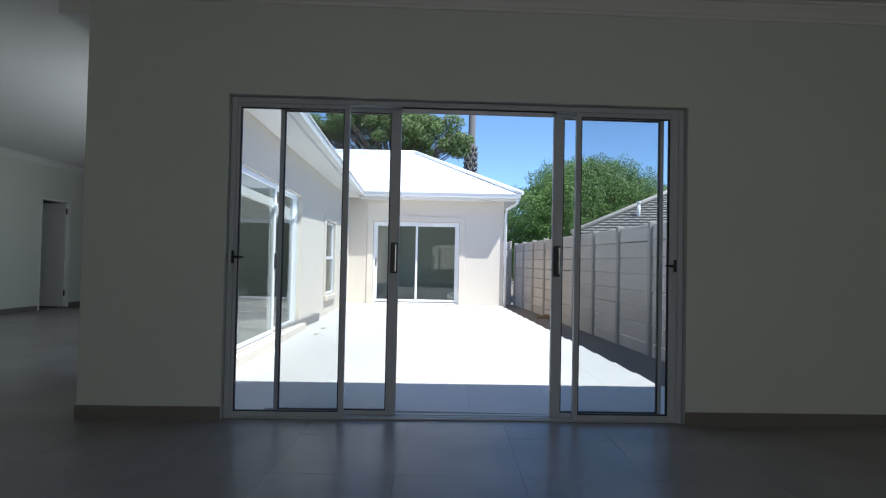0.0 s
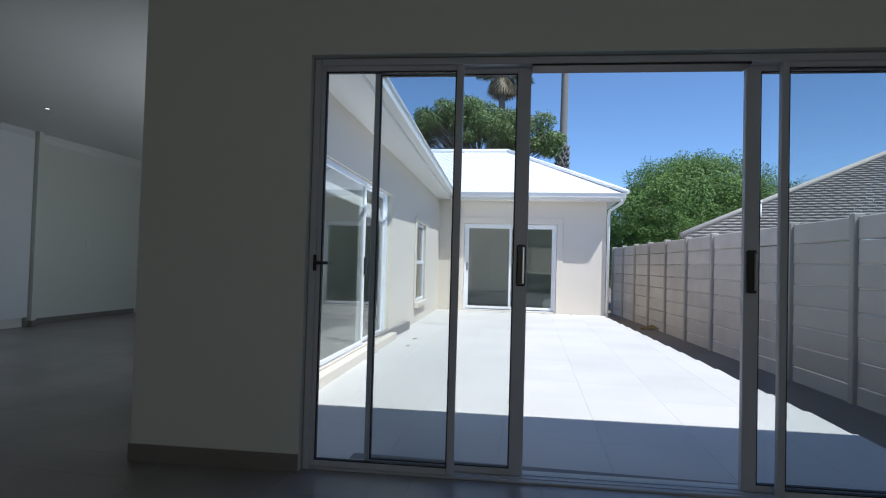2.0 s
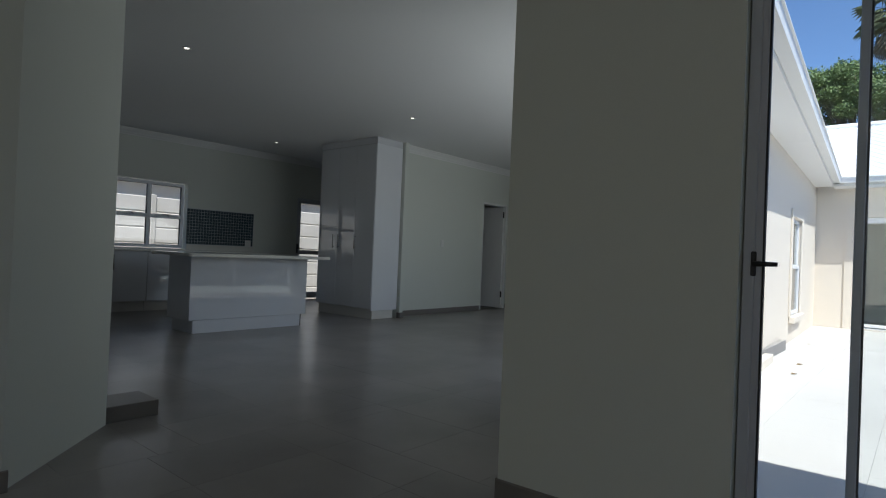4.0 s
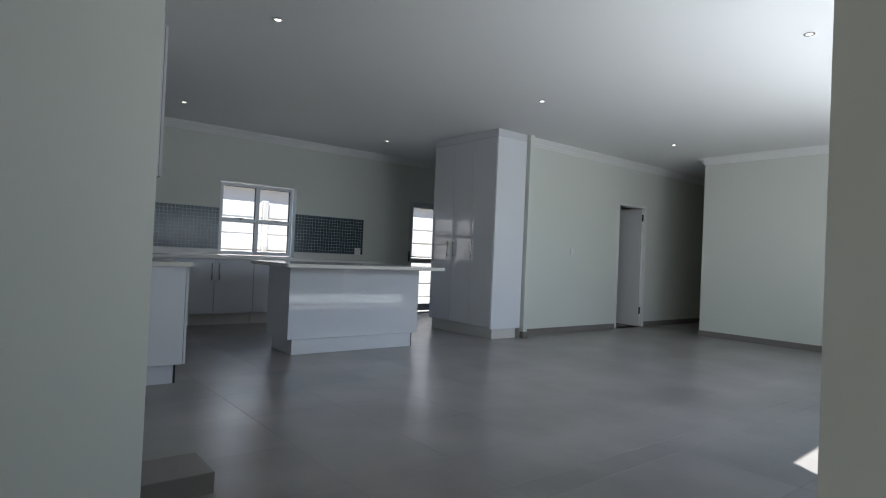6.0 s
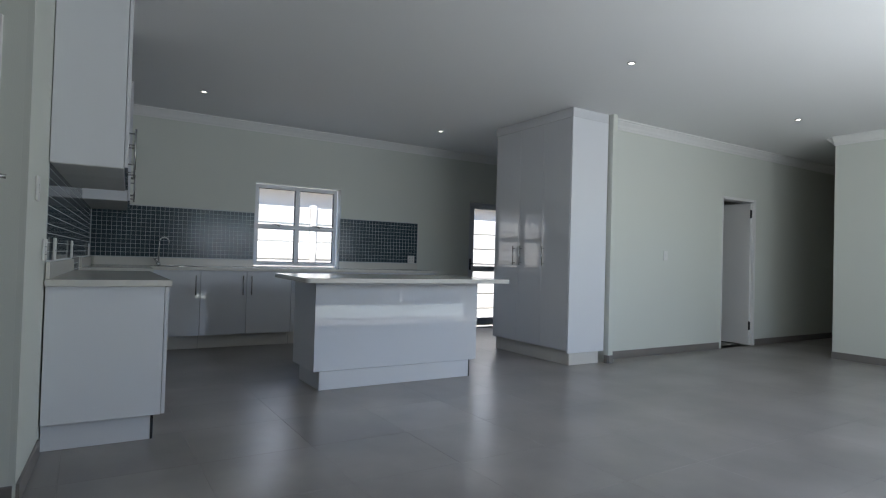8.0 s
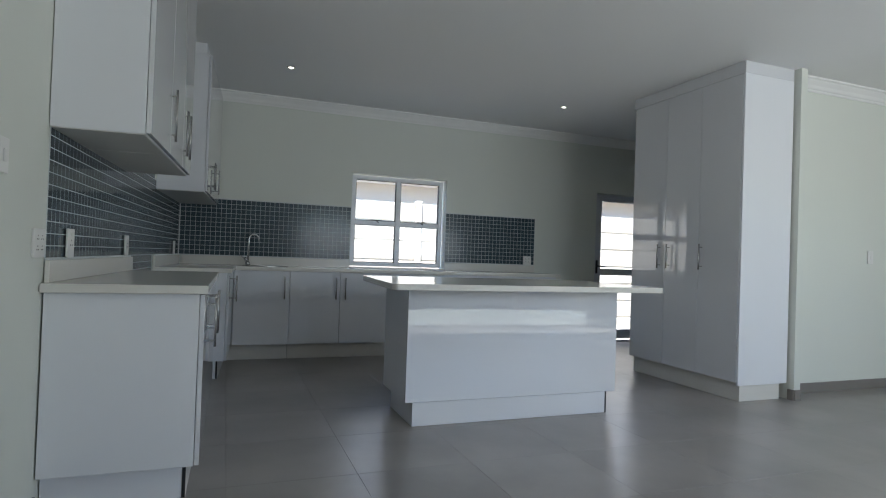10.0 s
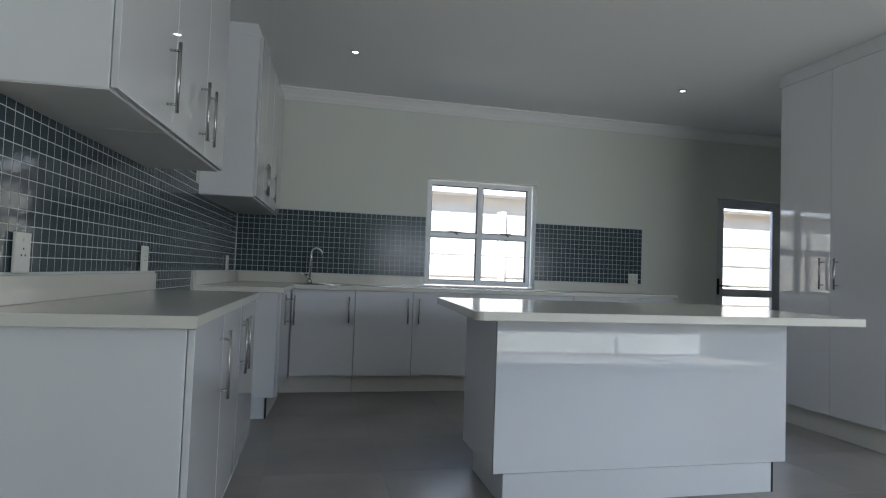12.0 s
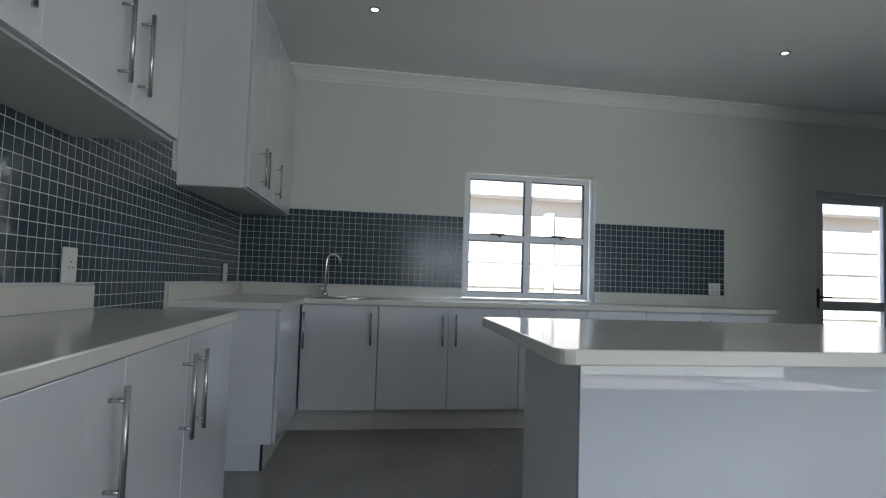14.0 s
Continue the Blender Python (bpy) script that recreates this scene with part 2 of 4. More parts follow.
def wall(name, axis, s0, s1, c0, c1, z0, z1, holes=(), material=PAINT, label="", base=None):
    """A wall along axis 'x' or 'y', from s0 to s1, between the faces c0 and c1; holes are (from, to, bottom, top)."""
    bm = B()
    def put(a, b, lo, hi):
        if b - a > 1e-4 and hi - lo > 1e-4:
            if axis == "x":
                box(bm, a, c0, lo, b, c1, hi)
            else:
                box(bm, c0, a, lo, c1, b, hi)
    at = s0
    for a, b, lo, hi in sorted(holes):
        put(at, a, z0, z1)
        put(a, b, z0, lo)
        put(a, b, hi, z1)
        at = b
    put(at, s1, z0, z1)
    return solid(name, bm, material, label or "smooth pale grey-green painted plaster wall", "wall")


# ---- large structure ----
SD_R, SD_M, SD_T, SW_L, SW_R = 4.55, 3.34, 1.955, 6.88, 8.0      # side door and sash window along the courtyard wall
H = 2.72            # ceiling
LOW = -0.30
SPOT, GROW = Vector((-0.6, 1.2, 1.03)), 1.12
YARD = Matrix.Translation(SPOT) @ Matrix.Scale(GROW, 4) @ Matrix.Translation(-SPOT)     # true size of the courtyard
FRONT = pose(-1.672, 3.94, 0, 0, 0, 2.38) @ pose(1.672, -3.94, 0)      # patio wall and its door, square to the courtyard wall
wall("wall_patio", "x", -2.545, 3.98, 3.94, 4.19, LOW, H, [(-1.672, 1.258, -0.006, 2.04)]).matrix_basis = FRONT


def front(x, y):
    p = FRONT @ Vector((x, y, 0))
    return (p.x, p.y)


SIDEW = YARD @ pose(-2.295, 4.19, 0, 0, 0, 2.38)        # courtyard wall, a little out of square; local y runs along it
wall("wall_side_inner", "y", -0.32, 6.15, -0.11, -0.055, LOW, 2.545, [(0.85, SD_R, 0.08, SD_T)]).matrix_basis = SIDEW
wall("wall_side_outer", "y", -0.32, 10.3, -0.055, 0.0, -0.7, 2.62, [(0.85, SD_R + 0.26, 0.08, SD_T), (SW_L, SW_R, 0.34, 1.76)], PLASTER,
     "sunlit beige plastered courtyard wall").matrix_basis = SIDEW
wall("wall_living_north", "x", -6.52, -2.85, 11.25, 11.40, LOW, H)
wall("wall_corridor_east", "y", 11.40, 15.0, -6.52, -6.37, LOW, H)
wall("wall_corridor_end", "x", -7.74, -6.37, 15.0, 15.15, LOW, H)
wall("wall_living_west", "y", 8.27, 15.0, -7.74, -7.59, LOW, H, [(10.62, 11.40, 0.0, 2.03)])
wall("wall_behind_pantry", "x", -8.76, -7.74, 8.27, 8.42, LOW, H)
wall("wall_scullery_end", "x", -10.454, -7.74, 10.05, 10.2, LOW, H)
wall("wall_bedroom_north", "x", -10.454, -7.74, 12.6, 12.75, LOW, H)
wall("wall_kitchen_window", "y", 3.2, 12.75, -10.654, -10.454, LOW, H, [(5.22, 6.365, 0.913, 1.985), (8.50, 9.48, 0.0, 1.99)])
wall("wall_room_west", "y", -3.0, 2.54, -4.1, -3.95, LOW, H)
# South wall is unseen; its opening is assumed, to admit the added fill light.
wall("wall_room_south", "x", -4.1, 4.15, -3.15, -3.0, LOW, H, [(-1.25, 2.25, 0.55, 2.15)])
# Added, unseen: hides soil and sky from the wing glass's reflection.
wall("backdrop_wall_south", "x", -12.0, 12.0, -7.2, -7.0, -0.74, 2.6, (), PLASTER, "plain beige wall added out of view behind the house to even out glass reflections")
wall("wall_room_east", "y", -3.0, 4.42, 4.0, 4.15, LOW, H)
wall("wall_passage_west", "y", 0.6, 3.19, -6.18, -6.03, LOW, H, [(2.25, 3.11, 0.0, 2.03)])
wall("wall_passage_end", "x", -6.18, -4.1, 0.45, 0.6, LOW, H)

# kitchen's long wall, slightly out of square
RUN = pose(-6.03, 3.215, 0, 0, 0, -3.15)
bm = B()
box(bm, -4.6, -0.15, LOW, 0.0, 0.0, H)
ob = solid("wall_kitchen_run", bm, PAINT, "smooth pale grey-green painted kitchen wall", "wall")
ob.matrix_basis = RUN

bm = B()
box(bm, -7.59, 8.275, LOW, -7.40, 8.345, H)
solid("wall_nib", bm, PAINT, "narrow painted wall nib beside the pantry cupboard", "wall")

# splayed corner of the first room
bm = B()
pts = [(-3.95, 2.54), (-4.60, 3.145), (-4.87, 3.145), (-4.87, 3.03), (-4.09, 2.3), (-3.955, 2.3), (-3.955, 2.535)]
lo = [bm.verts.new((x, y, LOW)) for x, y in pts]
hi = [bm.verts.new((x, y, H)) for x, y in pts]
bm.faces.new(lo[::-1]), bm.faces.new(hi)
for i in range(len(pts)):
    j = (i + 1) % len(pts)
    bm.faces.new([lo[i], lo[j], hi[j], hi[i]])
solid("wall_splayed_corner", bm, PAINT, "smooth pale painted splayed wall corner", "wall")

# ceiling, one sheet over the rooms
bm = B()
box(bm, -10.7, 3.0, H, -2.6, 15.2, H + 0.1)
box(bm, -2.6, 3.0, H, 4.2, 4.46, H + 0.1)
box(bm, -6.2, -3.2, H, 4.2, 3.0, H + 0.1)
solid("ceiling", bm, CEILING, "plain matt white plasterboard ceiling", "ceiling")

COVE = [(0, 0), (0, -0.10), (0.012, -0.10), (0.018, -0.085), (0.03, -0.078), (0.045, -0.055), (0.072, -0.03), (0.08, -0.018), (0.098, -0.014), (0.10, 0)]


def cornice(name, a, b):
    bm = B()
    prism(bm, COVE, (*a, H - 0.001), (*b, H - 0.001))
    return solid(name, bm, CORNICE, "white moulded plaster cornice along the ceiling", "cornice")


cornice("cornice", front(4.0, 3.94), front(-2.545, 3.94))
cornice("cornice", front(-2.545, 3.94), front(-2.545, 4.19))
cornice("cornice", front(-2.59, 4.2), (-2.905, 11.25))
cornice("cornice", (-2.90, 11.25), (-6.52, 11.25))
cornice("cornice", (-6.52, 11.25), (-6.52, 15.0))
cornice("cornice", (-7.59, 15.0), (-7.59, 8.27))
cornice("cornice", (-10.454, 10.05), (-10.454, 3.46))
cornice("cornice", (-3.95, 2.56), (-3.95, -3.0))
cornice("cornice", (-3.95, -3.0), (4.0, -3.0))
cornice("cornice", (4.0, -3.0), (4.0, 4.17))
cornice("cornice", (-10.45, 3.458), (-6.03, 3.215))


def skirting(a, b, h=0.085):
    bm = B()
    prism(bm, [(0, 0.0), (0.012, 0.0), (0.012, h - 0.004), (0.008, h), (0, h)], (*a, 0.0), (*b, 0.0))
    return solid("skirting", bm, SKIRT, "grey-brown tiled skirting along the wall", "skirting")


skirting(front(4.0, 3.94), front(1.258, 3.94))
skirting(front(-1.672, 3.94), front(-2.545, 3.94))
skirting(front(-2.545, 3.94), front(-2.545, 4.19))
skirting(front(-2.59, 4.2), (-2.665, 5.4))
skirting((-2.855, 10.1), (-2.905, 11.25))
skirting((-2.90, 11.25), (-6.52, 11.25))
skirting((-6.52, 11.25), (-6.52, 15.0))
skirting((-6.52, 15.0), (-7.59, 15.0))
skirting((-7.59, 15.0), (-7.59, 11.44))
skirting((-7.59, 10.58), (-7.59, 8.27))
skirting((-7.40, 8.345), (-7.40, 8.275))
skirting((-7.40, 8.275), (-7.45, 8.275))
skirting((-3.95, 2.56), (-3.95, -3.0))
skirting((-6.03, 3.205), (-6.03, 3.115))
skirting((-6.68, 3.252), (-6.04, 3.217))
skirting((-10.454, 8.4), (-10.454, 7.62))

bm = B()
box(bm, -4.89, 3.148, 0.0, -4.61, 3.43, 0.09, 0.003)
solid("floor_kerb", bm, SKIRT, "low dark tiled kerb at the foot of the wall corner", "kerb")

# ---- outside ----
bm = B()
box(bm, -400, -400, -1.5, 400, 400, -0.74)
solid("ground", bm, SOIL, "dry brown bare soil", "ground")


def patio_edge(y):
    return 1.57 - 0.0585 * (y - 5.3)


bm = B()
pts = [(-2.29, 3.875), (patio_edge(3.875), 3.875), (patio_edge(14.476), 14.476), (-2.74, 14.476)]
lo, hi = [bm.verts.new((x, y, -0.7)) for x, y in pts], [bm.verts.new((x, y, -0.034)) for x, y in pts]
bm.faces.new(lo[::-1]), bm.faces.new(hi)
for i in range(4):
    bm.faces.new([lo[i], lo[(i + 1) % 4], hi[(i + 1) % 4], hi[i]])
patio = solid("patio", bm, PATIO_GROUT, "courtyard paved with large pale cream tiles", "patio")

# wing across the courtyard: a room with a sliding door
wall("wall_wing_front", "x", -2.74, 1.06, 14.476, 14.70, -0.7, 2.62, [(-2.13, -0.02, 0.0, 1.99)], PLASTER, "sunlit beige plastered wall of the wing")
wall("wall_wing_east", "y", 14.70, 20.0, 0.84, 1.06, -0.7, 2.62, (), PLASTER, "beige plastered end wall of the wing")
wall("wall_wing_back", "x", -6.0, 0.84, 16.7, 16.9, -0.7, 2.62)
wall("wall_wing_west", "y", 14.70, 18.2, -3.6, -3.45, -0.1, 2.62)
bm = B()
box(bm, -3.45, 14.70, 2.5, 0.84, 18.2, 2.6)
solid("wing_ceiling", bm, CEILING, "plain white ceiling of the wing room", "ceiling")
bm = B()
box(bm, -3.45, 14.70, -0.3, 0.84, 18.2, -0.005)
solid("wing_floor", bm, TILE, "grey tiled floor of the wing room", "floor")


def corrugated(bm, a, b, c, d, pitch=0.19, depth=0.012):
    """Box-ribbed sheeting between the eave a-b and the top c-d (a below c, b below d)."""
    a, b, c, d = map(Vector, (a, b, c, d))
    n = max(2, int((b - a).length / pitch))
    up = (b - a).cross(c - a).normalized()
    if up.z < 0:
        up = -up
    prev = None
    shape = ((0.0, 0), (0.30, 0), (0.42, 1), (0.66, 1), (0.78, 0))
    for i in range(n):
        for f, h in shape:
            s = (i + f) / n
            p, q = a.lerp(b, s) + up * depth * h, c.lerp(d, s) + up * depth * h
            cur = (bm.verts.new(p), bm.verts.new(q))
            if prev:
                bm.faces.new([prev[0], cur[0], cur[1], prev[1]])
            prev = cur
    return bm


APEX = (-1.28, 16.77, 4.1)
bm = B()
corrugated(bm, (-2.47, 14.05, 2.64), (1.43, 14.05, 2.64), (-4.9, 16.77, 4.1), APEX)
corrugated(bm, (1.43, 14.05, 2.64), (1.43, 19.5, 2.64), APEX, (-1.28, 16.78, 4.1))
corrugated(bm, (-2.45, 14.05, 2.64), (-1.885, 3.9, 2.64), (-4.9, 16.77, 4.1), (-4.9, 3.9, 4.1))
roof = solid("roof", bm, ROOF, "white ribbed metal roof sheeting", "roof")
bm = B()
rod(bm, (1.45, 14.03, 2.69), (APEX[0], APEX[1], APEX[2] + 0.04), 0.05, n=8)
rod(bm, (APEX[0], APEX[1], APEX[2] + 0.04), (-4.9, 16.77, 4.14), 0.05, n=8)
part("ridge_cap", bm, ROOF, roof)


def eave(name, a, b, wall_off):
    """Fascia board, box gutter and soffit along an eave from a to b; the house lies to the left of that way."""
    t = thing(name, pose(0, 0, 0), "white fascia with box gutter under the roof edge", "gutter")
    bm = B()
    prism(bm, [(0.0, 2.515), (0.02, 2.515), (0.02, 2.66), (0.0, 2.66)], (*a, 0), (*b, 0))
    part("fascia", bm, FASCIA, t)
    bm = B()
    prism(bm, [(-0.002, 2.56), (-0.10, 2.56), (-0.11, 2.645), (-0.125, 2.65), (-0.125, 2.66), (-0.10, 2.66), (-0.09, 2.58), (-0.002, 2.58)], (*a, 0), (*b, 0))
    part("gutter", bm, FASCIA, t)
    bm = B()
    prism(bm, [(0.02, 2.515), (wall_off, 2.515), (wall_off, 2.53), (0.02, 2.53)], (*a, 0), (*b, 0))
    part("soffit", bm, FASCIA, t)
    return t


for nm, a, b, w in (("wing_eave", (-2.44, 14.08), (1.40, 14.08), 0.396), ("courtyard_eave", (-1.865, 3.9), (-2.43, 14.08), 0.44)):
    eave(nm, a, b, w)

# Eave out of view; its depth places the house's shadow edge on the patio.
bm = B()
box(bm, -2.9, 4.192, 2.62, 4.4, 4.72, 2.818, 0.004)
solid("main_eave", bm, FASCIA, "white eave over the patio door, out of view, sized for its patio shadow", "eave").matrix_basis = FRONT

# downpipe at the wing's corner
bm = B()
tube(bm, [(1.33, 14.02, 2.56), (1.33, 14.06, 2.46), (1.12, 14.40, 2.32), (1.10, 14.43, 2.2), (1.10, 14.43, -0.5)], 0.035, 8)
tagged(new("downpipe", mesh_of("downpipe", bm, FASCIA)), "white downpipe at the corner of the wing", "downpipe")

# ---- sliding doors and windows ----


def leaf(parent, name, x0, x1, y, z0, z1, stile=0.06, rail=0.055, depth=0.035, glass_mat=GLASS, frame_mat=ALU, gasket=True):
    """One glazed panel standing across x, centred at y, with its frame, gasket and pane."""
    s0, s1 = stile if isinstance(stile, tuple) else (stile, stile)
    bm = B()
    box(bm, x0, y - depth / 2, z0, x0 + s0, y + depth / 2, z1, 0.003)
    box(bm, x1 - s1, y - depth / 2, z0, x1, y + depth / 2, z1, 0.003)
    box(bm, x0 + s0, y - depth / 2 + 0.002, z0, x1 - s1, y + depth / 2 - 0.002, z0 + rail, 0.003)
    box(bm, x0 + s0, y - depth / 2 + 0.002, z1 - rail, x1 - s1, y + depth / 2 - 0.002, z1, 0.003)
    fr = part(name, bm, frame_mat, parent)
    if gasket:
        bm = B()
        g = 0.006
        a, b, lo, hi = x0 + s0, x1 - s1, z0 + rail, z1 - rail
        d = depth / 2 - 0.006
        box(bm, a, y - d, lo, a + g, y + d, hi)
        box(bm, b - g, y - d, lo, b, y + d, hi)
        box(bm, a + g, y - d, lo, b - g, y + d, lo + g)
        box(bm, a + g, y - d, hi - g, b - g, y + d, hi)
        part("gasket", bm, RUBBER, fr)
    bm = B()
    box(bm, x0 + s0 + 0.004, y - 0.003, z0 + rail + 0.004, x1 - s1 - 0.004, y + 0.003, z1 - rail - 0.004)
    pane = part("pane", bm, glass_mat, fr)
    pane.visible_shadow = False
    return fr


def outer_frame(parent, x0, x1, y0, y1, z0, z1, w=0.045, material=ALU, sill=True, name="frame"):
    bm = B()
    box(bm, x0, y0, z0, x0 + w, y1, z1, 0.003)
    box(bm, x1 - w, y0, z0, x1, y1, z1, 0.003)
    box(bm, x0 + w, y0 + 0.002, z1 - w, x1 - w, y1 - 0.002, z1, 0.003)
    if sill:
        box(bm, x0 + w, y0 + 0.002, z0, x1 - w, y1 - 0.002, z0 + 0.012, 0.003)
        for k in (0.3, 0.7):
            y = y0 + (y1 - y0) * k
            box(bm, x0 + w, y - 0.004, z0 + 0.01, x1 - w, y + 0.004, z0 + 0.016)
    return part(name, bm, material, parent)


def lock(parent, x, y, z, side):
    """A dark pull with a pale cover on a sliding stile; side is -1 for the face towards -y."""
    bm = B()
    box(bm, x - 0.022, y, z - 0.10, x + 0.022, y + side * 0.022, z + 0.10, 0.006)
    h = part("handle", bm, BLACK, parent, "black pull handle")
    bm = B()
    box(bm, x + 0.004, y + side * 0.022, z - 0.09, x + 0.018, y + side * 0.034, z + 0.09, 0.004)
    part("grip", bm, STEEL, h)


door = thing("sliding_door", FRONT, "pale grey aluminium four-panel sliding patio door, its middle standing open", "sliding door", kind="structure")
outer_frame(door, -1.668, 1.254, 3.985, 4.105, 0.0, 2.036, 0.035, ALU_DOOR)
leaf(door, "fixed_panel", -1.636, -0.922, 4.015, 0.012, 2.006, stile=(0.022, 0.034), rail=0.03, frame_mat=ALU_DOOR)
fl = leaf(door, "sliding_panel", -1.375, -0.592, 4.07, 0.012, 2.006, stile=(0.026, 0.066), rail=0.03, frame_mat=ALU_DOOR)
fr_ = leaf(door, "sliding_panel", 0.412, 1.148, 4.07, 0.012, 2.006, stile=(0.066, 0.024), rail=0.03, frame_mat=ALU_DOOR)
leaf(door, "fixed_panel", 0.548, 1.222, 4.015, 0.012, 2.006, stile=(0.032, 0.055), rail=0.03, frame_mat=ALU_DOOR)
# Flat black plate stands in for the shade inside the head track.
bm = B()
box(bm, -0.591, 3.990, 1.990, 0.411, 4.100, 2.0005)
part("track_shade", bm, RUBBER, door, "black plate for the shaded channel of the head track")
lock(fl, -0.622, 4.0525, 1.03, -1)
lock(fr_, 0.442, 4.0525, 1.03, -1)
for x, s in ((-1.635, 1), (1.20, -1)):
    bm = B()
    box(bm, x - 0.008, 3.974, 0.975, x + 0.008, 3.985, 1.055, 0.003)
    rod(bm, (x, 3.968, 1.015), (x + s * 0.07, 3.963, 1.015), 0.009, 0.007, 8)
    part("lever", bm, BLACK, door, "small black lever")

# sliding door of the living room onto the courtyard (built across x, then turned)
SIDE = SIDEW @ pose(-0.058, 0.85, 0.08, 0, 0, 90)
side = thing("sliding_door", SIDE, "white aluminium sliding door in the courtyard wall", "sliding door", kind="structure")
W = SD_R - 0.85
M = SD_M - 0.85
HH = SD_T - 0.08
outer_frame(side, 0.005, W - 0.005, -0.035, 0.035, 0.0, HH - 0.005, 0.03)
leaf(side, "fixed_panel", M - 0.02, W - 0.035, 0.012, 0.02, HH - 0.035, stile=(0.045, 0.04), rail=0.04, glass_mat=GLASS_DIM, gasket=False)
sp = leaf(side, "sliding_panel", 0.035, M + 0.04, -0.026, 0.02, HH - 0.035, stile=(0.04, 0.055), rail=0.04, glass_mat=GLASS_DIM, gasket=False)
lock(sp, M + 0.01, -0.044, 0.90, -1)
bm = B()
box(bm, -0.02, -0.16, -0.105, W + 0.28, -0.064, -0.012, 0.004)
part("threshold", bm, PLASTER, side, "beige plastered threshold")

wingdoor = thing("sliding_door", pose(0, 0, 0), "white two-panel sliding door of the wing, closed", "sliding door", kind="structure")
outer_frame(wingdoor, -2.125, -0.025, 14.50, 14.60, 0.0, 1.985, w=0.05)
leaf(wingdoor, "sliding_panel", -2.075, -1.04, 14.53, 0.035, 1.94, stile=0.05, glass_mat=GLASS_DIM, gasket=False)
leaf(wingdoor, "fixed_panel", -1.10, -0.075, 14.57, 0.035, 1.94, stile=0.05, glass_mat=GLASS_DIM, gasket=False)
bm = B()
box(bm, -2.07, 14.495, 0.9, -2.04, 14.512, 1.08, 0.004)
part("handle", bm, BLACK, wingdoor)
# raised plaster band round that door
bm = B()
box(bm, -2.27, 14.455, -0.03, -2.13, 14.475, 2.13, 0.003)
box(bm, -0.02, 14.455, -0.03, 0.12, 14.475, 2.13, 0.003)
box(bm, -2.13, 14.456, 1.99, -0.02, 14.475, 2.13, 0.003)
solid("door_surround", bm, PLASTER, "raised beige plaster band round the wing's door", "trim")

# small sash window in the courtyard wall
win = thing("window_1", SIDEW @ pose(-0.03, SW_L + 0.01, 0.35, 0, 0, 90), "narrow white sash window in the courtyard wall", "window", kind="structure")
leaf(win, "window_frame", 0.01, 1.09, 0.0, 0.0, 0.72, 0.05, 0.05, 0.05, GLASS_DIM, ALU, False)
leaf(win, "window_frame", 0.01, 1.09, 0.02, 0.68, 1.40, 0.05, 0.05, 0.05, GLASS_DIM, ALU, False)
bm = B()
box(bm, -0.06, -0.11, -0.09, 1.16, -0.032, -0.005, 0.006)
part("window_sill", bm, PLASTER, win)
bm = B()
box(bm, -0.11, -0.055, 0.0, 0.0, -0.032, 1.50, 0.003)
box(bm, 1.10, -0.055, 0.0, 1.21, -0.032, 1.50, 0.003)
box(bm, 0.0, -0.054, 1.405, 1.10, -0.032, 1.50, 0.003)
part("plaster_band", bm, PLASTER, win)

# kitchen window: four panes, the upper two open outwards on stays
kw = thing("window_2", pose(-10.56, 5.222, 0.914, 0, 0, 90), "white aluminium kitchen window with four panes over the counter", "window", kind="structure")
leaf(kw, "window_frame", 0.015, 0.585, 0.0, 0.50, 1.06, 0.045, 0.045, 0.05)
leaf(kw, "window_frame", 0.55, 1.12, 0.003, 0.50, 1.06, 0.045, 0.045, 0.05)
leaf(kw, "window_frame", 0.015, 0.585, 0.0, 0.02, 0.54, 0.045, 0.045, 0.045)
leaf(kw, "window_frame", 0.55, 1.12, 0.003, 0.02, 0.54, 0.045, 0.045, 0.045)
for x in (0.30, 0.84):
    bm = B()
    box(bm, x - 0.06, -0.055, 0.545, x + 0.06, -0.027, 0.557, 0.003)
    rod(bm, (x, -0.04, 0.55), (x + 0.03, -0.06, 0.525), 0.006, n=6)
    part("window_stay", bm, BLACK, kw, "black casement stay")

# glazed back door
bd = thing("door_1", pose(-10.56, 8.50, 0, 0, 0, 90), "grey aluminium glazed back door with a mid rail, closed", "door", kind="structure")
outer_frame(bd, 0.005, 0.975, -0.05, 0.05, 0.0, 1.985, 0.045, ALU_GREY)
bm = B()
box(bm, 0.05, -0.022, 0.04, 0.15, 0.022, 1.94, 0.003)
box(bm, 0.80, -0.022, 0.04, 0.93, 0.022, 1.94, 0.003)
box(bm, 0.15, -0.02, 1.895, 0.80, 0.02, 1.94, 0.003)
box(bm, 0.15, -0.02, 0.90, 0.80, 0.02, 0.985, 0.003)
box(bm, 0.15, -0.02, 0.04, 0.80, 0.02, 0.16, 0.003)
part("door_frame", bm, ALU_GREY, bd)
for lo_, hi_ in ((0.16, 0.90), (0.985, 1.895)):
    bm = B()
    box(bm, 0.15, -0.003, lo_, 0.80, 0.003, hi_)
    part("pane", bm, GLASS, bd).visible_shadow = False
bm = B()
box(bm, 0.07, -0.035, 0.92, 0.10, -0.022, 1.10, 0.003)
rod(bm, (0.085, -0.06, 1.02), (0.20, -0.06, 1.02), 0.009, 0.007, 8)
rod(bm, (0.085, -0.022, 1.02), (0.085, -0.06, 1.02), 0.009, n=8)
part("door_handle", bm, BLACK, bd)

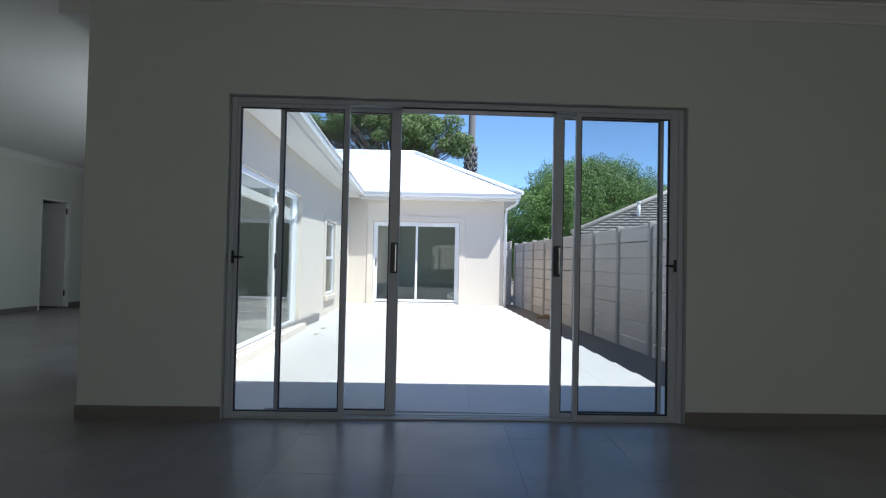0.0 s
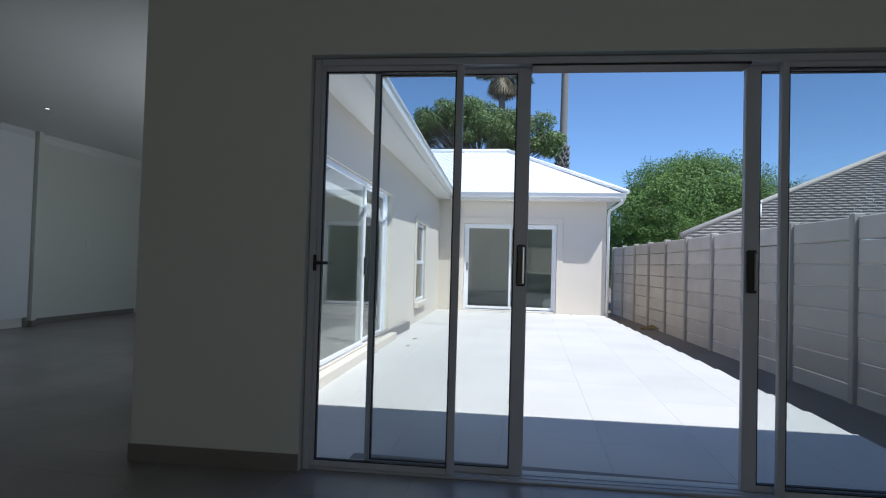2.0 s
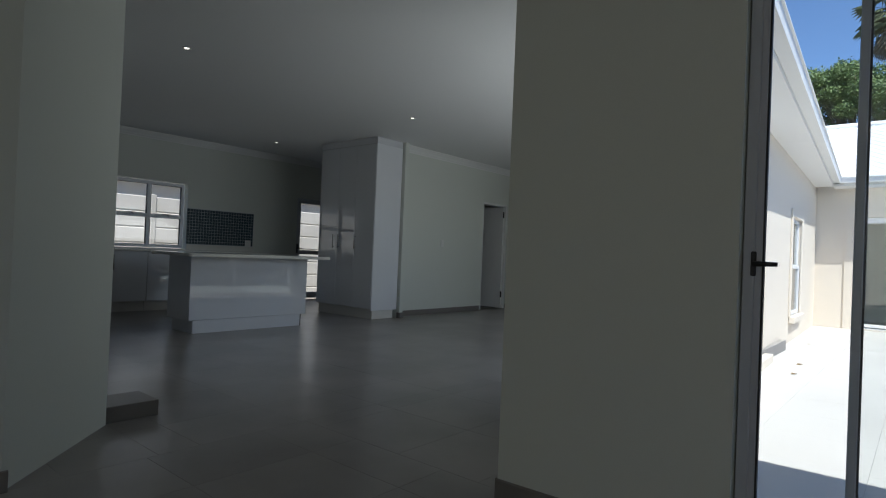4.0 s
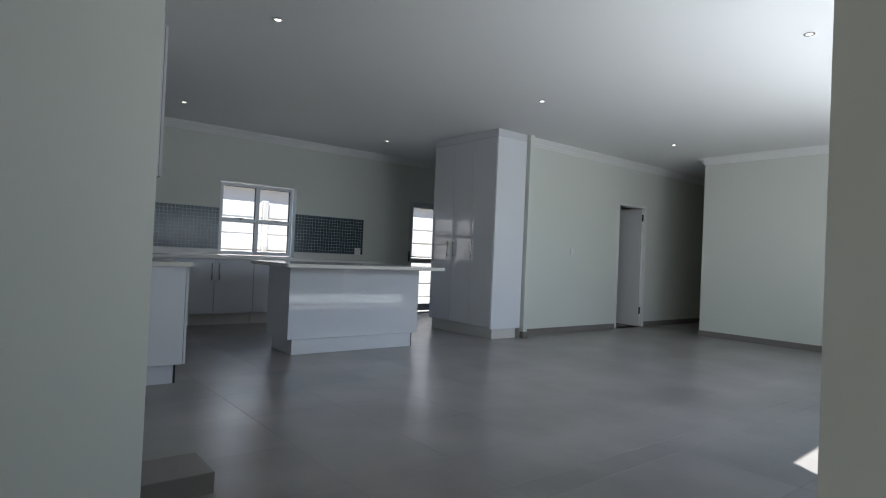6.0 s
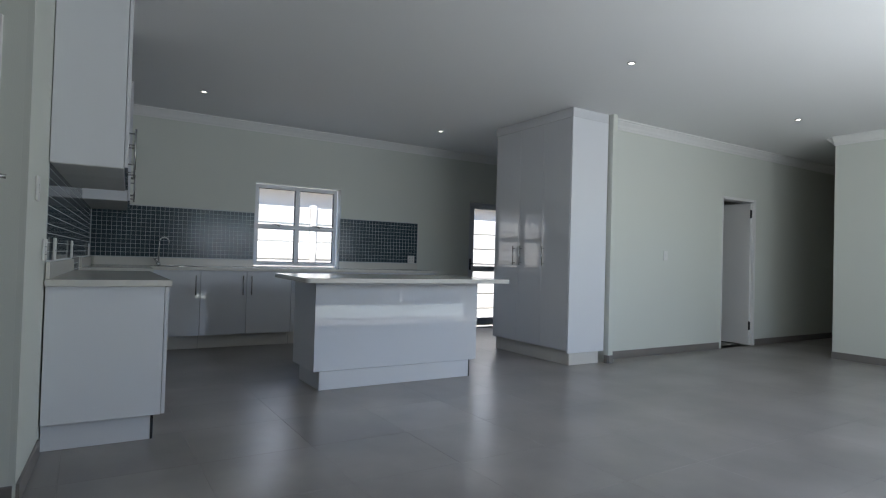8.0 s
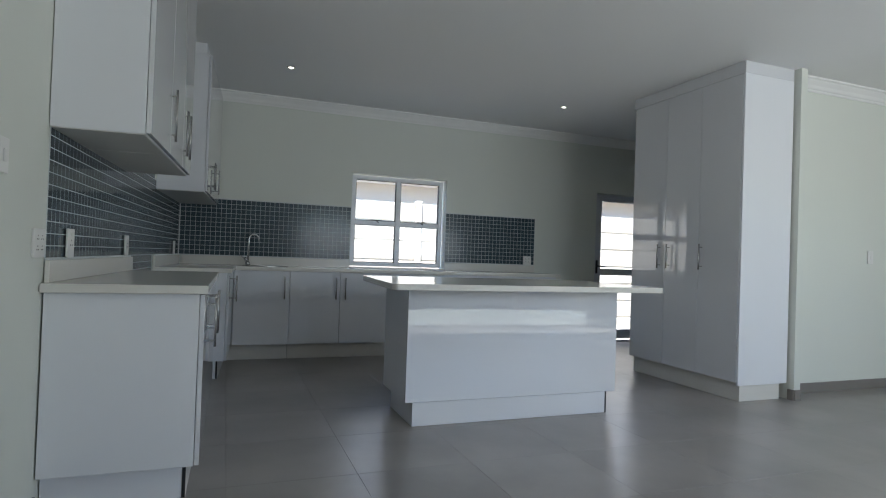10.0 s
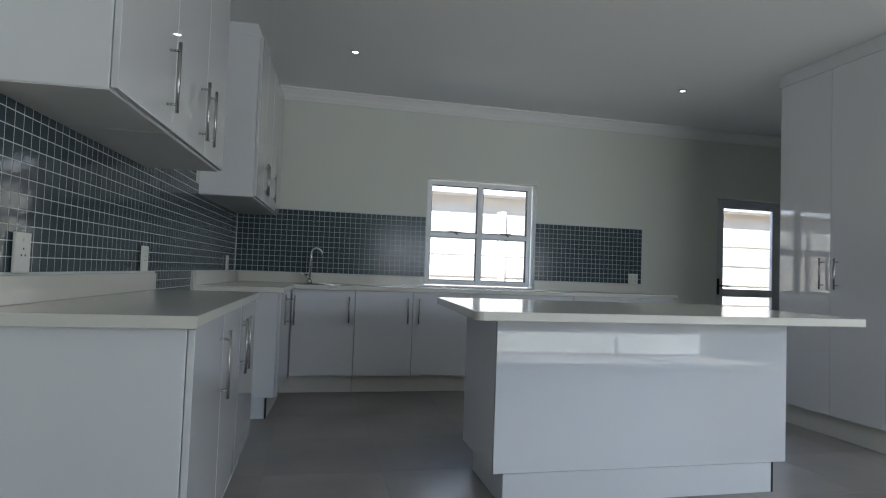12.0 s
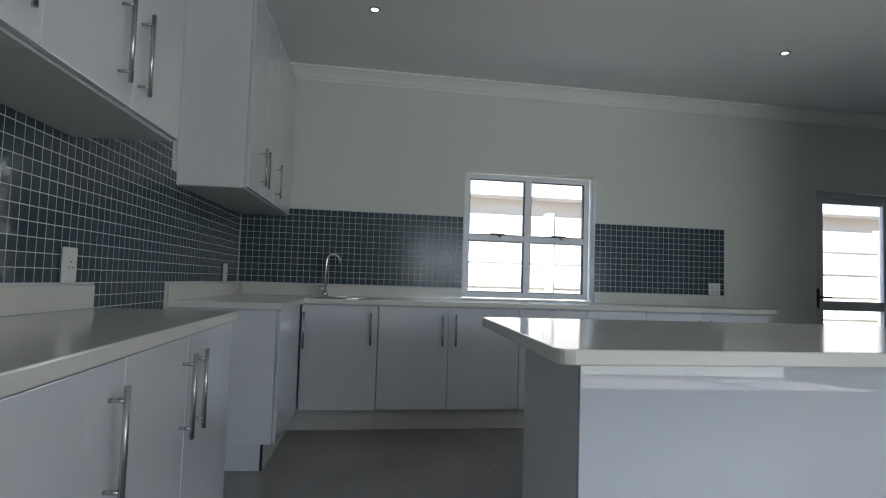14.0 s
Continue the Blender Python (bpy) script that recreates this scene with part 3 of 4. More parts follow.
# open inner door with hinges
dr = thing("door_2", pose(-7.59, 11.36, 0), "white painted inner door standing open", "door", kind="structure")
bm = B()
box(bm, -0.79, -0.042, 0.01, -0.022, -0.002, 1.99, 0.003)
part("door_leaf", bm, DOOR, dr)
bm = B()
box(bm, -0.162, -0.742, 0.0, 0.006, -0.722, 2.034, 0.003)
box(bm, -0.162, 0.0, 0.0, 0.012, 0.045, 2.035, 0.004)
box(bm, -0.16, -0.722, 1.997, 0.008, 0.0, 2.034, 0.004)
part("door_frame", bm, DOOR, dr)
for z in (0.22, 1.78):
    bm = B()
    box(bm, -0.022, -0.052, z, 0.004, -0.0425, z + 0.11, 0.002)
    rod(bm, (-0.012, -0.052, z - 0.005), (-0.012, -0.052, z + 0.115), 0.009, n=8)
    part("hinge", bm, BLACK, dr, "dark steel hinge")

# closed passage door
pd = thing("door_3", pose(-6.03, 2.25, 0), "white painted passage door, closed, with lever handle and key", "door", kind="structure")
bm = B()
box(bm, -0.06, 0.04, 0.005, -0.02, 0.82, 1.99, 0.003)
part("door_leaf", bm, DOOR, pd)
bm = B()
box(bm, -0.14, 0.0, 0.0, 0.012, 0.045, 2.03, 0.004)
box(bm, -0.14, 0.815, 0.0, 0.012, 0.86, 2.03, 0.004)
box(bm, -0.138, 0.045, 1.985, 0.010, 0.815, 2.028, 0.004)
part("door_frame", bm, DOOR, pd)
bm = B()
rod(bm, (-0.02, 0.785, 1.365), (-0.005, 0.785, 1.365), 0.026, n=14)
rod(bm, (-0.01, 0.785, 1.365), (0.035, 0.785, 1.365), 0.01, n=10)
tube(bm, [(0.035, 0.785, 1.365), (0.04, 0.83, 1.367), (0.038, 0.895, 1.36)], [0.012, 0.011, 0.009])
hd = part("door_handle", bm, STEEL, pd, "brushed steel lever handle")
bm = B()
rod(bm, (-0.02, 0.79, 1.285), (-0.006, 0.79, 1.285), 0.02, n=12)
box(bm, -0.006, 0.784, 1.225, 0.004, 0.796, 1.295, 0.002)
part("key", bm, STEEL, pd, "small steel key in the lock")


# ---- kitchen ----
def bar_handle(parent, x, y, z0, z1, out):
    """An upright steel bar handle on two posts; out is the way off the door, along x or y."""
    ox, oy = out
    bm = B()
    rod(bm, (x + ox * 0.034, y + oy * 0.034, z0), (x + ox * 0.034, y + oy * 0.034, z1), 0.0068, n=10)
    for z in (z0 + 0.03, z1 - 0.03):
        rod(bm, (x, y, z), (x + ox * 0.034, y + oy * 0.034, z), 0.0048, n=8)
    return part("handle", bm, STEEL, parent, "brushed steel bar handle")


def unit(name, m, label, x0, x1, depth, z0, z1, doors, group, kick=None, front=0.019, back=0.004, top_open=False, under=None, side_mat=MATT, dz=(0.003, 0.003)):
    """A cabinet built against a wall along x, its front towards +y: body, doors with handles, plinth.
    doors: (from, to, handle x or None, handle bottom, handle top)."""
    t = thing(name, m, label, "cabinet", group)
    bm = B()
    box(bm, x0, back, z0, x1, depth - front - 0.003, z1, 0.0015)
    part("body", bm, side_mat, t)
    for a, b, hx, h0, h1 in doors:
        bm = B()
        box(bm, a + 0.0015, depth - front, z0 + dz[0], b - 0.0015, depth, z1 - dz[1], 0.0018, 2)
        d = part("door", bm, GLOSS, t)
        if hx is not None:
            bar_handle(d, hx, depth, h0, h1, (0, 1))
    if kick:
        ka, kb, kd = kick
        bm = B()
        box(bm, ka, kd - 0.016, 0.001, kb, kd, z0 - 0.001, 0.001)
        part("plinth", bm, KICK, t, "cream plinth board")
        for sx in (ka, kb - 0.016):
            bm = B()
            box(bm, sx, back, 0.001, sx + 0.016, kd - 0.017, z0 - 0.001, 0.001)
            part("plinth_return", bm, MATT, t)
        bm = B()
        box(bm, kb, kd - 0.015, 0.002, kb + 0.0015, kd - 0.001, z0 - 0.002)
        part("plinth_edge", bm, RUBBER, t, "dark raw edge of the plinth")
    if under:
        # Separate underside sheet, greyer than the cabinet sides.
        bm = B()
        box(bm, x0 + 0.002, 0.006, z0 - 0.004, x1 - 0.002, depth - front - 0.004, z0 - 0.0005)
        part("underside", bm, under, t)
    return t


RUNB = pose(-6.03, 3.296, 0, 0, 0, -0.7)        # the base cabinets stand straighter than the wall


def L(x):
    return (x + 6.03) / math.cos(radians(3.15))


CB, CT = 0.15, 0.874            # underside of base cabinets, underside of the stone
G = "kitchen base cabinets"
unit("base_cabinet", RUNB, "white gloss base cabinet with end panel beside the hob gap", L(-7.18), L(-6.68), 0.538, CB, CT,
     [(L(-7.18), L(-6.68), L(-7.105), 0.585, 0.825)], G, (L(-7.18), L(-6.74), 0.487), back=-0.045)
unit("base_cabinet", RUNB, "white gloss base cabinet with two doors and bar handles", L(-8.24), L(-7.182), 0.538, CB, CT,
     [(L(-7.645), L(-7.182), L(-7.60), 0.585, 0.825), (L(-8.24), L(-7.645), L(-7.725), 0.585, 0.825)], G, (L(-8.24), L(-7.182), 0.487), back=0.03)
unit("base_cabinet", RUN, "white gloss corner base cabinet with one door", L(-9.86), L(-9.12), 0.568, CB, CT,
     [(L(-9.86), L(-9.12), L(-9.80), 0.585, 0.825)], G, (L(-9.95), L(-9.15), 0.50))
BACK = pose(-10.454, 0, 0, 0, 0, -90)      # local x runs towards -y, local y towards +x


def Y(y):
    return -y


unit("base_cabinet", BACK, "white gloss sink base cabinet under the window", Y(4.52), Y(3.997), 0.565, CB, CT, [(Y(4.52), Y(3.997), Y(4.47), 0.60, 0.82)], G, (Y(4.52), Y(3.90), 0.49))
for a, mid, b in ((4.522, 5.02, 5.54), (5.542, 6.06, 6.53), (6.532, 6.99, 7.56)):
    unit("base_cabinet", BACK, "white gloss base cabinet with two doors and bar handles", Y(b), Y(a), 0.565, CB, CT,
         [(Y(mid), Y(a), Y(mid - 0.045), 0.60, 0.82), (Y(b), Y(mid), Y(mid + 0.05), 0.60, 0.82)], G, (Y(b), Y(a), 0.49))

# wall cabinets
GU = "kitchen wall cabinets"
UB, UT = 1.525, 2.63
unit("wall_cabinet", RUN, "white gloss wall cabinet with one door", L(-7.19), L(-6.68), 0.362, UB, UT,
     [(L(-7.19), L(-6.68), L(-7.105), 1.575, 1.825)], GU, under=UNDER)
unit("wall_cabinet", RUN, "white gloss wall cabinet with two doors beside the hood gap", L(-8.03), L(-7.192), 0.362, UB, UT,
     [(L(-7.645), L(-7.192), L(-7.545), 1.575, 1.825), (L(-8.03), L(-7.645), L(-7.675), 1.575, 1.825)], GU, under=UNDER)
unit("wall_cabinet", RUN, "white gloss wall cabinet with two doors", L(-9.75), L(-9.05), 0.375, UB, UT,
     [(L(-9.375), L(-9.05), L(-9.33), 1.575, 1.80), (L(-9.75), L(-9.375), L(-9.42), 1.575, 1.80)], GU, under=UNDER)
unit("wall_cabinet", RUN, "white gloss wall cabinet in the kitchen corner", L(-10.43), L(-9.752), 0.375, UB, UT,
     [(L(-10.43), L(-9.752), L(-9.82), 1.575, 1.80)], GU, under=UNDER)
for a, b in ((-8.03, -6.68), (-10.43, -9.05)):
    bm = B()
    box(bm, L(a), 0.10, UT + 0.001, L(b), 0.335, H - 0.001, 0.001)
    f = tagged(new("cabinet_filler", mesh_of("cabinet_filler", bm, MATT)), "white filler between wall cabinets and ceiling", "panel")
    f.matrix_basis = RUN


def slab_top(name, pts, z0, z1, label, r=0.0, bev=0.004):
    """A stone top of the outline pts (counter-clockwise), with rounded corners of radius r."""
    bm = B()
    vs = [bm.verts.new((x, y, z0)) for x, y in pts]
    f = bm.faces.new(vs)
    up = bmesh.ops.extrude_face_region(bm, geom=[f])
    bmesh.ops.translate(bm, vec=(0, 0, z1 - z0), verts=[v for v in up["geom"] if isinstance(v, bmesh.types.BMVert)])
    if r:
        bmesh.ops.bevel(bm, geom=[e for e in bm.edges if abs(e.verts[0].co.z - e.verts[1].co.z) > 1e-4], offset=r, segments=5, profile=0.5, affect="EDGES")
    bmesh.ops.bevel(bm, geom=[e for e in bm.edges if abs(e.verts[0].co.z - e.verts[1].co.z) < 1e-4 and len(e.link_faces) == 2 and e.calc_face_angle(0) > 1.0], offset=bev, segments=2, profile=0.5, affect="EDGES")
    return tagged(new(name, mesh_of(name, bm, STONE)), label, "worktop")


ctop = slab_top("worktop", [(L(-8.25), 0.026), (L(-6.64), -0.048), (L(-6.64), 0.550), (L(-8.25), 0.554)], 0.876, 0.912, "cream quartz worktop on the end of the kitchen run")
ctop.matrix_basis = RUNB
bm = B()
box(bm, L(-8.22), 0.005, 0.9125, L(-6.69), 0.023, 1.0, 0.002)
up1 = part("upstand", bm, STONE, ctop)
up1.matrix_parent_inverse = RUNB.inverted()
up1.matrix_basis = RUN


def run_point(x, v):
    p = RUN @ Vector((L(x), v, 0))
    return (p.x, p.y)


p1, p2, p3 = run_point(-10.46, 0.006), run_point(-9.03, 0.006), run_point(-9.03, 0.59)
btop = slab_top("worktop", [(-10.45, p1[1] + 0.004), p2, p3, (-9.85, 4.015), (-9.85, 7.60), (-10.45, 7.60)], 0.876, 0.912, "cream quartz corner worktop running under the kitchen window")
bm = B()
box(bm, -10.451, 3.50, 0.9125, -10.433, 5.215, 1.0, 0.002)
part("upstand", bm, STONE, btop)
bm = B()
box(bm, -10.451, 6.36, 0.9125, -10.433, 7.575, 1.0, 0.002)
part("upstand", bm, STONE, btop)
bm = B()
a, b = run_point(-10.42, 0.005), run_point(-9.03, 0.005)
prism(bm, [(0, 0.9125), (0.018, 0.9125), (0.018, 1.0), (0, 1.0)], (*a, 0), (*b, 0))
part("upstand", bm, STONE, btop)
bm = B()
box(bm, -10.56, 5.224, 0.913, -10.4515, 6.35, 0.926, 0.002)
solid("window_ledge", bm, STONE, "cream stone ledge in the kitchen window", "sill")

# sink bowl rim and mixer tap
sink = thing("sink", pose(-10.15, 4.30, 0.913), "round inset steel sink in the quartz worktop", "sink")
bm = B()
disc(bm, (0, 0), 0.20, 0.225, 0.0, 0.005, 32)
part("rim", bm, STEEL, sink)
bm = B()
disc(bm, (0, 0), 0.0, 0.20, 0.0, 0.002, 32)
part("bowl", bm, STEEL, sink)
tap = thing("tap", pose(-10.30, 4.13, 0.913), "chrome kitchen mixer tap with a curved spout", "tap")
bm = B()
rod(bm, (0, 0, 0), (0, 0, 0.03), 0.026, 0.024, 14)
rod(bm, (0, 0, 0.03), (0.02, -0.03, 0.075), 0.02, 0.016, 12)
part("base", bm, CHROME, tap)
bm = B()
arc = [(0, 0, 0.03), (0, 0.005, 0.24)] + [(0.0, 0.005 + 0.05 * (1 - math.cos(a)), 0.27 + 0.05 * math.sin(a)) for a in [k * math.pi / 8 for k in range(0, 8)]] + [(0.0, 0.107, 0.25)]
tube(bm, arc, 0.0105, 10)
part("spout", bm, CHROME, tap)
bm = B()
tube(bm, [(0.02, -0.03, 0.065), (0.03, -0.06, 0.09), (0.035, -0.085, 0.10)], [0.008, 0.006, 0.005], 8)
part("lever", bm, CHROME, tap)

# island
isl = thing("kitchen_island", pose(-7.46, 4.99, 0), "white gloss kitchen island cabinet on a recessed plinth", "kitchen island")
bm = B()
box(bm, -0.54, 0.002, 0.15, -0.021, 1.568, 0.874, 0.002)
part("body", bm, MATT, isl)
bm = B()
box(bm, -0.019, 0.0, 0.152, 0.0, 1.57, 0.873, 0.002, 2)
part("front_panel", bm, GLOSS, isl)
bm = B()
box(bm, -0.50, 0.05, 0.001, -0.006, 1.49, 0.149, 0.0015)
part("plinth", bm, MATT, isl)
bm = B()
box(bm, -0.015, 1.4905, 0.001, -0.006, 1.502, 0.149)
part("plinth_edge", bm, RUBBER, isl, "dark raw edge of the plinth")
slab_top("island_worktop", [(-8.20, 4.86), (-7.07, 4.775), (-7.085, 6.655), (-8.20, 6.68)], 0.876, 0.912, "cream quartz island top with rounded corners", 0.04)

# tall pantry cupboard
PANTRY = pose(-7.455, 8.262, 0, 0, 0, 180)       # local x runs west, local y towards the kitchen
pan = thing("pantry_cupboard", PANTRY, "tall white gloss pantry cupboard with three doors reaching the ceiling", "cupboard")
bm = B()
box(bm, 0.02, 0.002, 0.15, 1.30, 0.515, 2.62, 0.002)
part("body", bm, MATT, pan)
bm = B()
box(bm, 0.0, 0.0, 0.13, 0.0185, 0.535, 2.62, 0.002)
part("end_panel", bm, MATT, pan)
for a, b, hx in ((0.02, 0.44, 0.40), (0.44, 0.845, 0.785), (0.845, 1.30, 0.905)):
    bm = B()
    box(bm, a + 0.0015, 0.518, 0.155, b - 0.0015, 0.537, 2.615, 0.0018, 2)
    d = part("door", bm, GLOSS, pan)
    bar_handle(d, hx, 0.537, 1.035, 1.258, (0, 1))
bm = B()
box(bm, 0.02, 0.06, 0.001, 1.28, 0.495, 0.149, 0.0015)
part("plinth", bm, KICK, pan, "cream plinth board")
bm = B()
box(bm, 0.0, 0.0, 2.6185, 1.325, 0.535, H - 0.001, 0.002)
part("top_filler", bm, GLOSS, pan)


# sockets and switches
def plate(m, label, w, h, kind):
    t = thing("wall_socket" if kind else "light_switch", m, label, "socket" if kind else "switch")
    bm = B()
    box(bm, -w / 2, 0.001, -h / 2, w / 2, 0.012, h / 2, 0.003, 2)
    part("plate", bm, SOCKET, t)
    # Raised dark plates carry the shade of the socket's holes in their colour.
    if kind == 2:
        for dx in (-0.022, 0.022):
            for dz in (0.02, -0.02):
                bm = B()
                for u, v in ((0, 0.008), (-0.007, -0.005), (0.007, -0.005)):
                    box(bm, dx + u - 0.0025, 0.0121, dz + v - 0.0025, dx + u + 0.0025, 0.0126, dz + v + 0.0025)
                part("socket_holes", bm, HOLE_SHADE, t)
    elif kind == 1:
        bm = B()
        for u, v in ((0, 0.012), (-0.011, -0.008), (0.011, -0.008)):
            box(bm, u - 0.003, 0.0121, v - 0.003, u + 0.003, 0.0126, v + 0.003)
        part("socket_holes", bm, HOLE_SHADE, t)
        bm = B()
        box(bm, -0.008, 0.0121, 0.032, 0.008, 0.017, 0.046, 0.002)
        part("rocker", bm, SOCKET, t)
    else:
        bm = B()
        box(bm, -0.012, 0.0121, -0.022, 0.012, 0.016, 0.022, 0.002)
        part("rocker", bm, SOCKET, t)
    return t


plate(RUN @ pose(L(-6.612), 0.0, 1.066), "white double wall socket beside the mosaic", 0.11, 0.11, 2)
for x in (-6.95, -8.04, -10.05):
    plate(RUN @ pose(L(x), 0.010, 1.07), "white upright wall socket on the mosaic", 0.085, 0.125, 1)
plate(pose(-10.444, 7.47, 1.06, 0, 0, -90), "white wall socket at the end of the mosaic", 0.11, 0.11, 2)
plate(RUN @ pose(L(-6.27), 0.0, 1.345), "white light switch on the kitchen wall", 0.07, 0.115, 0)
plate(pose(-7.59, 9.45, 1.2, 0, 0, -90), "white light switch on the living room wall", 0.07, 0.115, 0)

# downlights
for x, y in ((-9.33, 4.40), (-9.33, 7.24), (-6.22, 7.15), (-6.34, 10.0), (-6.2, 4.24), (-3.70, 7.1)):
    t = thing("downlight", pose(x, y, H), "small round recessed ceiling downlight, switched on", "downlight", "ceiling downlights")
    bm = B()
    disc(bm, (0, 0), 0.022, 0.036, -0.006, -0.0005, 24)
    part("rim", bm, STEEL, t)
    bm = B()
    disc(bm, (0, 0), 0.0, 0.0215, -0.003, -0.001, 24)
    part("lamp", bm, GLOW, t)


# ---- mosaic ----
PITCH, CHIP = 0.0485, 0.0452
bm = B()
box(bm, L(-10.44), 0.0005, 1.0, L(-6.70), 0.004, 1.60)
box(bm, L(-9.0), 0.0005, 1.60, L(-7.98), 0.004, 2.62)
box(bm, L(-9.0), 0.0005, 0.86, L(-8.24), 0.004, 1.0)
mos = solid("mosaic_splashback", bm, MGROUT, "slate blue glass mosaic splashback with pale grout", "splashback")
mos.matrix_basis = RUN
bm = B()
box(bm, -10.4535, 3.40, 1.0, -10.450, 5.22, 1.60)
box(bm, -10.4535, 6.355, 1.0, -10.450, 7.575, 1.60)
mos2 = solid("mosaic_splashback", bm, MGROUT, "slate blue glass mosaic splashback beside the window", "splashback")


def chip_verts(c, h=0.0005, bev=0.0006):
    s = CHIP / 2
    i = s - bev
    return [(-s, 0, -s), (s, 0, -s), (s, 0, s), (-s, 0, s), (-i, h, -i), (i, h, -i), (i, h, i), (-i, h, i)]


CHIP_FACES = [(4, 5, 6, 7), (0, 1, 5, 4), (1, 2, 6, 5), (2, 3, 7, 6), (3, 0, 4, 7)]
chip = bpy.data.meshes.new("tile")
chip.from_pydata(chip_verts(0), [], [f[::-1] for f in CHIP_FACES])
chip.materials.append(MOSAIC)
chip.update()


def joined_chips(name, places, parent):
    vs, fs = [], []
    for x, z in places:
        k = len(vs)
        jx, jz = random.uniform(-0.003, 0.003), random.uniform(-0.003, 0.003)
        vs += [(x + a, y + (a * jx + c * jz if y else 0), z + c) for a, y, c in chip_verts(0)]
        fs += [tuple(k + i for i in f[::-1]) for f in CHIP_FACES]
    me = bpy.data.meshes.new(name)
    me.from_pydata(vs, [], fs)
    me.materials.append(MOSAIC_FAR)
    me.update()
    ob = new(name, me)
    ob.parent = parent
    return tagged(ob, kind="stuff")


near, rest = [], []
cols = int((L(-6.70) - L(-10.43)) / PITCH) + 1
for i in range(cols):
    x = L(-6.70) - PITCH * (i + 0.5)
    xw = x - 6.03
    rows = list(range(12))
    if -9.0 < xw < -8.03:
        rows += list(range(12, 33))
    if -9.0 < xw < -8.24:
        rows += [-1, -2, -3]
    for j in rows:
        (near if i < 25 and 0 <= j < 12 else rest).append((x, 1.0 + PITCH * (j + 0.5) + 0.008))
for x, z in near:
    ob = new("tile", chip)
    ob.parent = mos
    ob.location = (x, 0.004, z)
    ob.rotation_euler = (random.uniform(-0.005, 0.005), 0, random.uniform(-0.005, 0.005))
o = joined_chips("tile_field", rest, mos)
o.location = (0, 0.004, 0)
places = []
for a, b in ((3.47, 5.215), (6.36, 7.573)):
    n = int((b - a) / PITCH) + (1 if a < 4 else 0)
    for i in range(n):
        for j in range(12):
            places.append((-(b - PITCH * (i + 0.5)), 1.0 + PITCH * (j + 0.5) + 0.008))
o = joined_chips("tile_field", places, mos2)
o.matrix_basis = pose(-10.4498, 0, 0, 0, 0, -90)


# ---- courtyard and neighbours ----
def fence_x(y):
    return 3.32 - 0.082 * (y - 10.0)


def precast_fence(name, a, b, base, rows, label, n, gap=0.0):
    """Posts and stacked panels between a and b."""
    t = thing(name, pose(0, 0, 0), label, "fence", kind="structure")
    a, b = Vector((*a, 0)), Vector((*b, 0))
    step = (b - a) / n
    ang = math.degrees(math.atan2(step.y, step.x))
    w, ph = step.length, 0.30
    bm = B()
    box(bm, 0.05, -0.024, 0.004, w - 0.05, 0.024, ph - 0.008 - gap, 0.014)
    pm = mesh_of("panel", bm, PRECAST)
    bm = B()
    box(bm, -0.05, -0.075, -0.3, 0.05, 0.075, rows * ph + 0.03, 0.012)
    qm = mesh_of("post", bm, POST)
    if gap:
        # Darker backing sheet, added so the panel seams read as shadowed lines.
        bm = B()
        box(bm, 0, -0.008, 0.1, (b - a).length, 0.008, rows * ph - 0.05)
        part("seam_backing", bm, POST, t).matrix_basis = Matrix.Translation(a + Vector((0, 0, base))) @ pose(0, 0, 0, 0, 0, ang)
    for i in range(n + 1):
        ob = new("post", qm)
        ob.parent, ob.matrix_basis = t, Matrix.Translation(a + step * i + Vector((0, 0, base))) @ pose(0, 0, 0, 0, 0, ang)
        if i < n:
            for j in range(rows):
                ob = new("panel", pm)
                ob.parent = t
                ob.matrix_basis = Matrix.Translation(a + step * i + Vector((0, 0, base + j * ph))) @ pose(random.uniform(-0.004, 0.004), random.uniform(-0.006, 0.006), 0, random.uniform(0.6, 1.8), 0, ang)
    return t


y0, y1 = 3.17, 22.28
precast_fence("boundary_fence", (fence_x(y0), y0), (fence_x(y1), y1), -0.63, 8, "precast concrete panel boundary fence with upright posts", 13)
precast_fence("boundary_fence", (fence_x(22.28) - 0.2, 22.45), (-5.0, 22.7), -0.55, 8, "precast concrete panel fence at the end of the yard", 5)
precast_fence("boundary_fence", (-12.6, 2.0), (-12.6, 13.0), -0.80, 9, "sunlit precast concrete fence outside the kitchen", 7, 0.004)

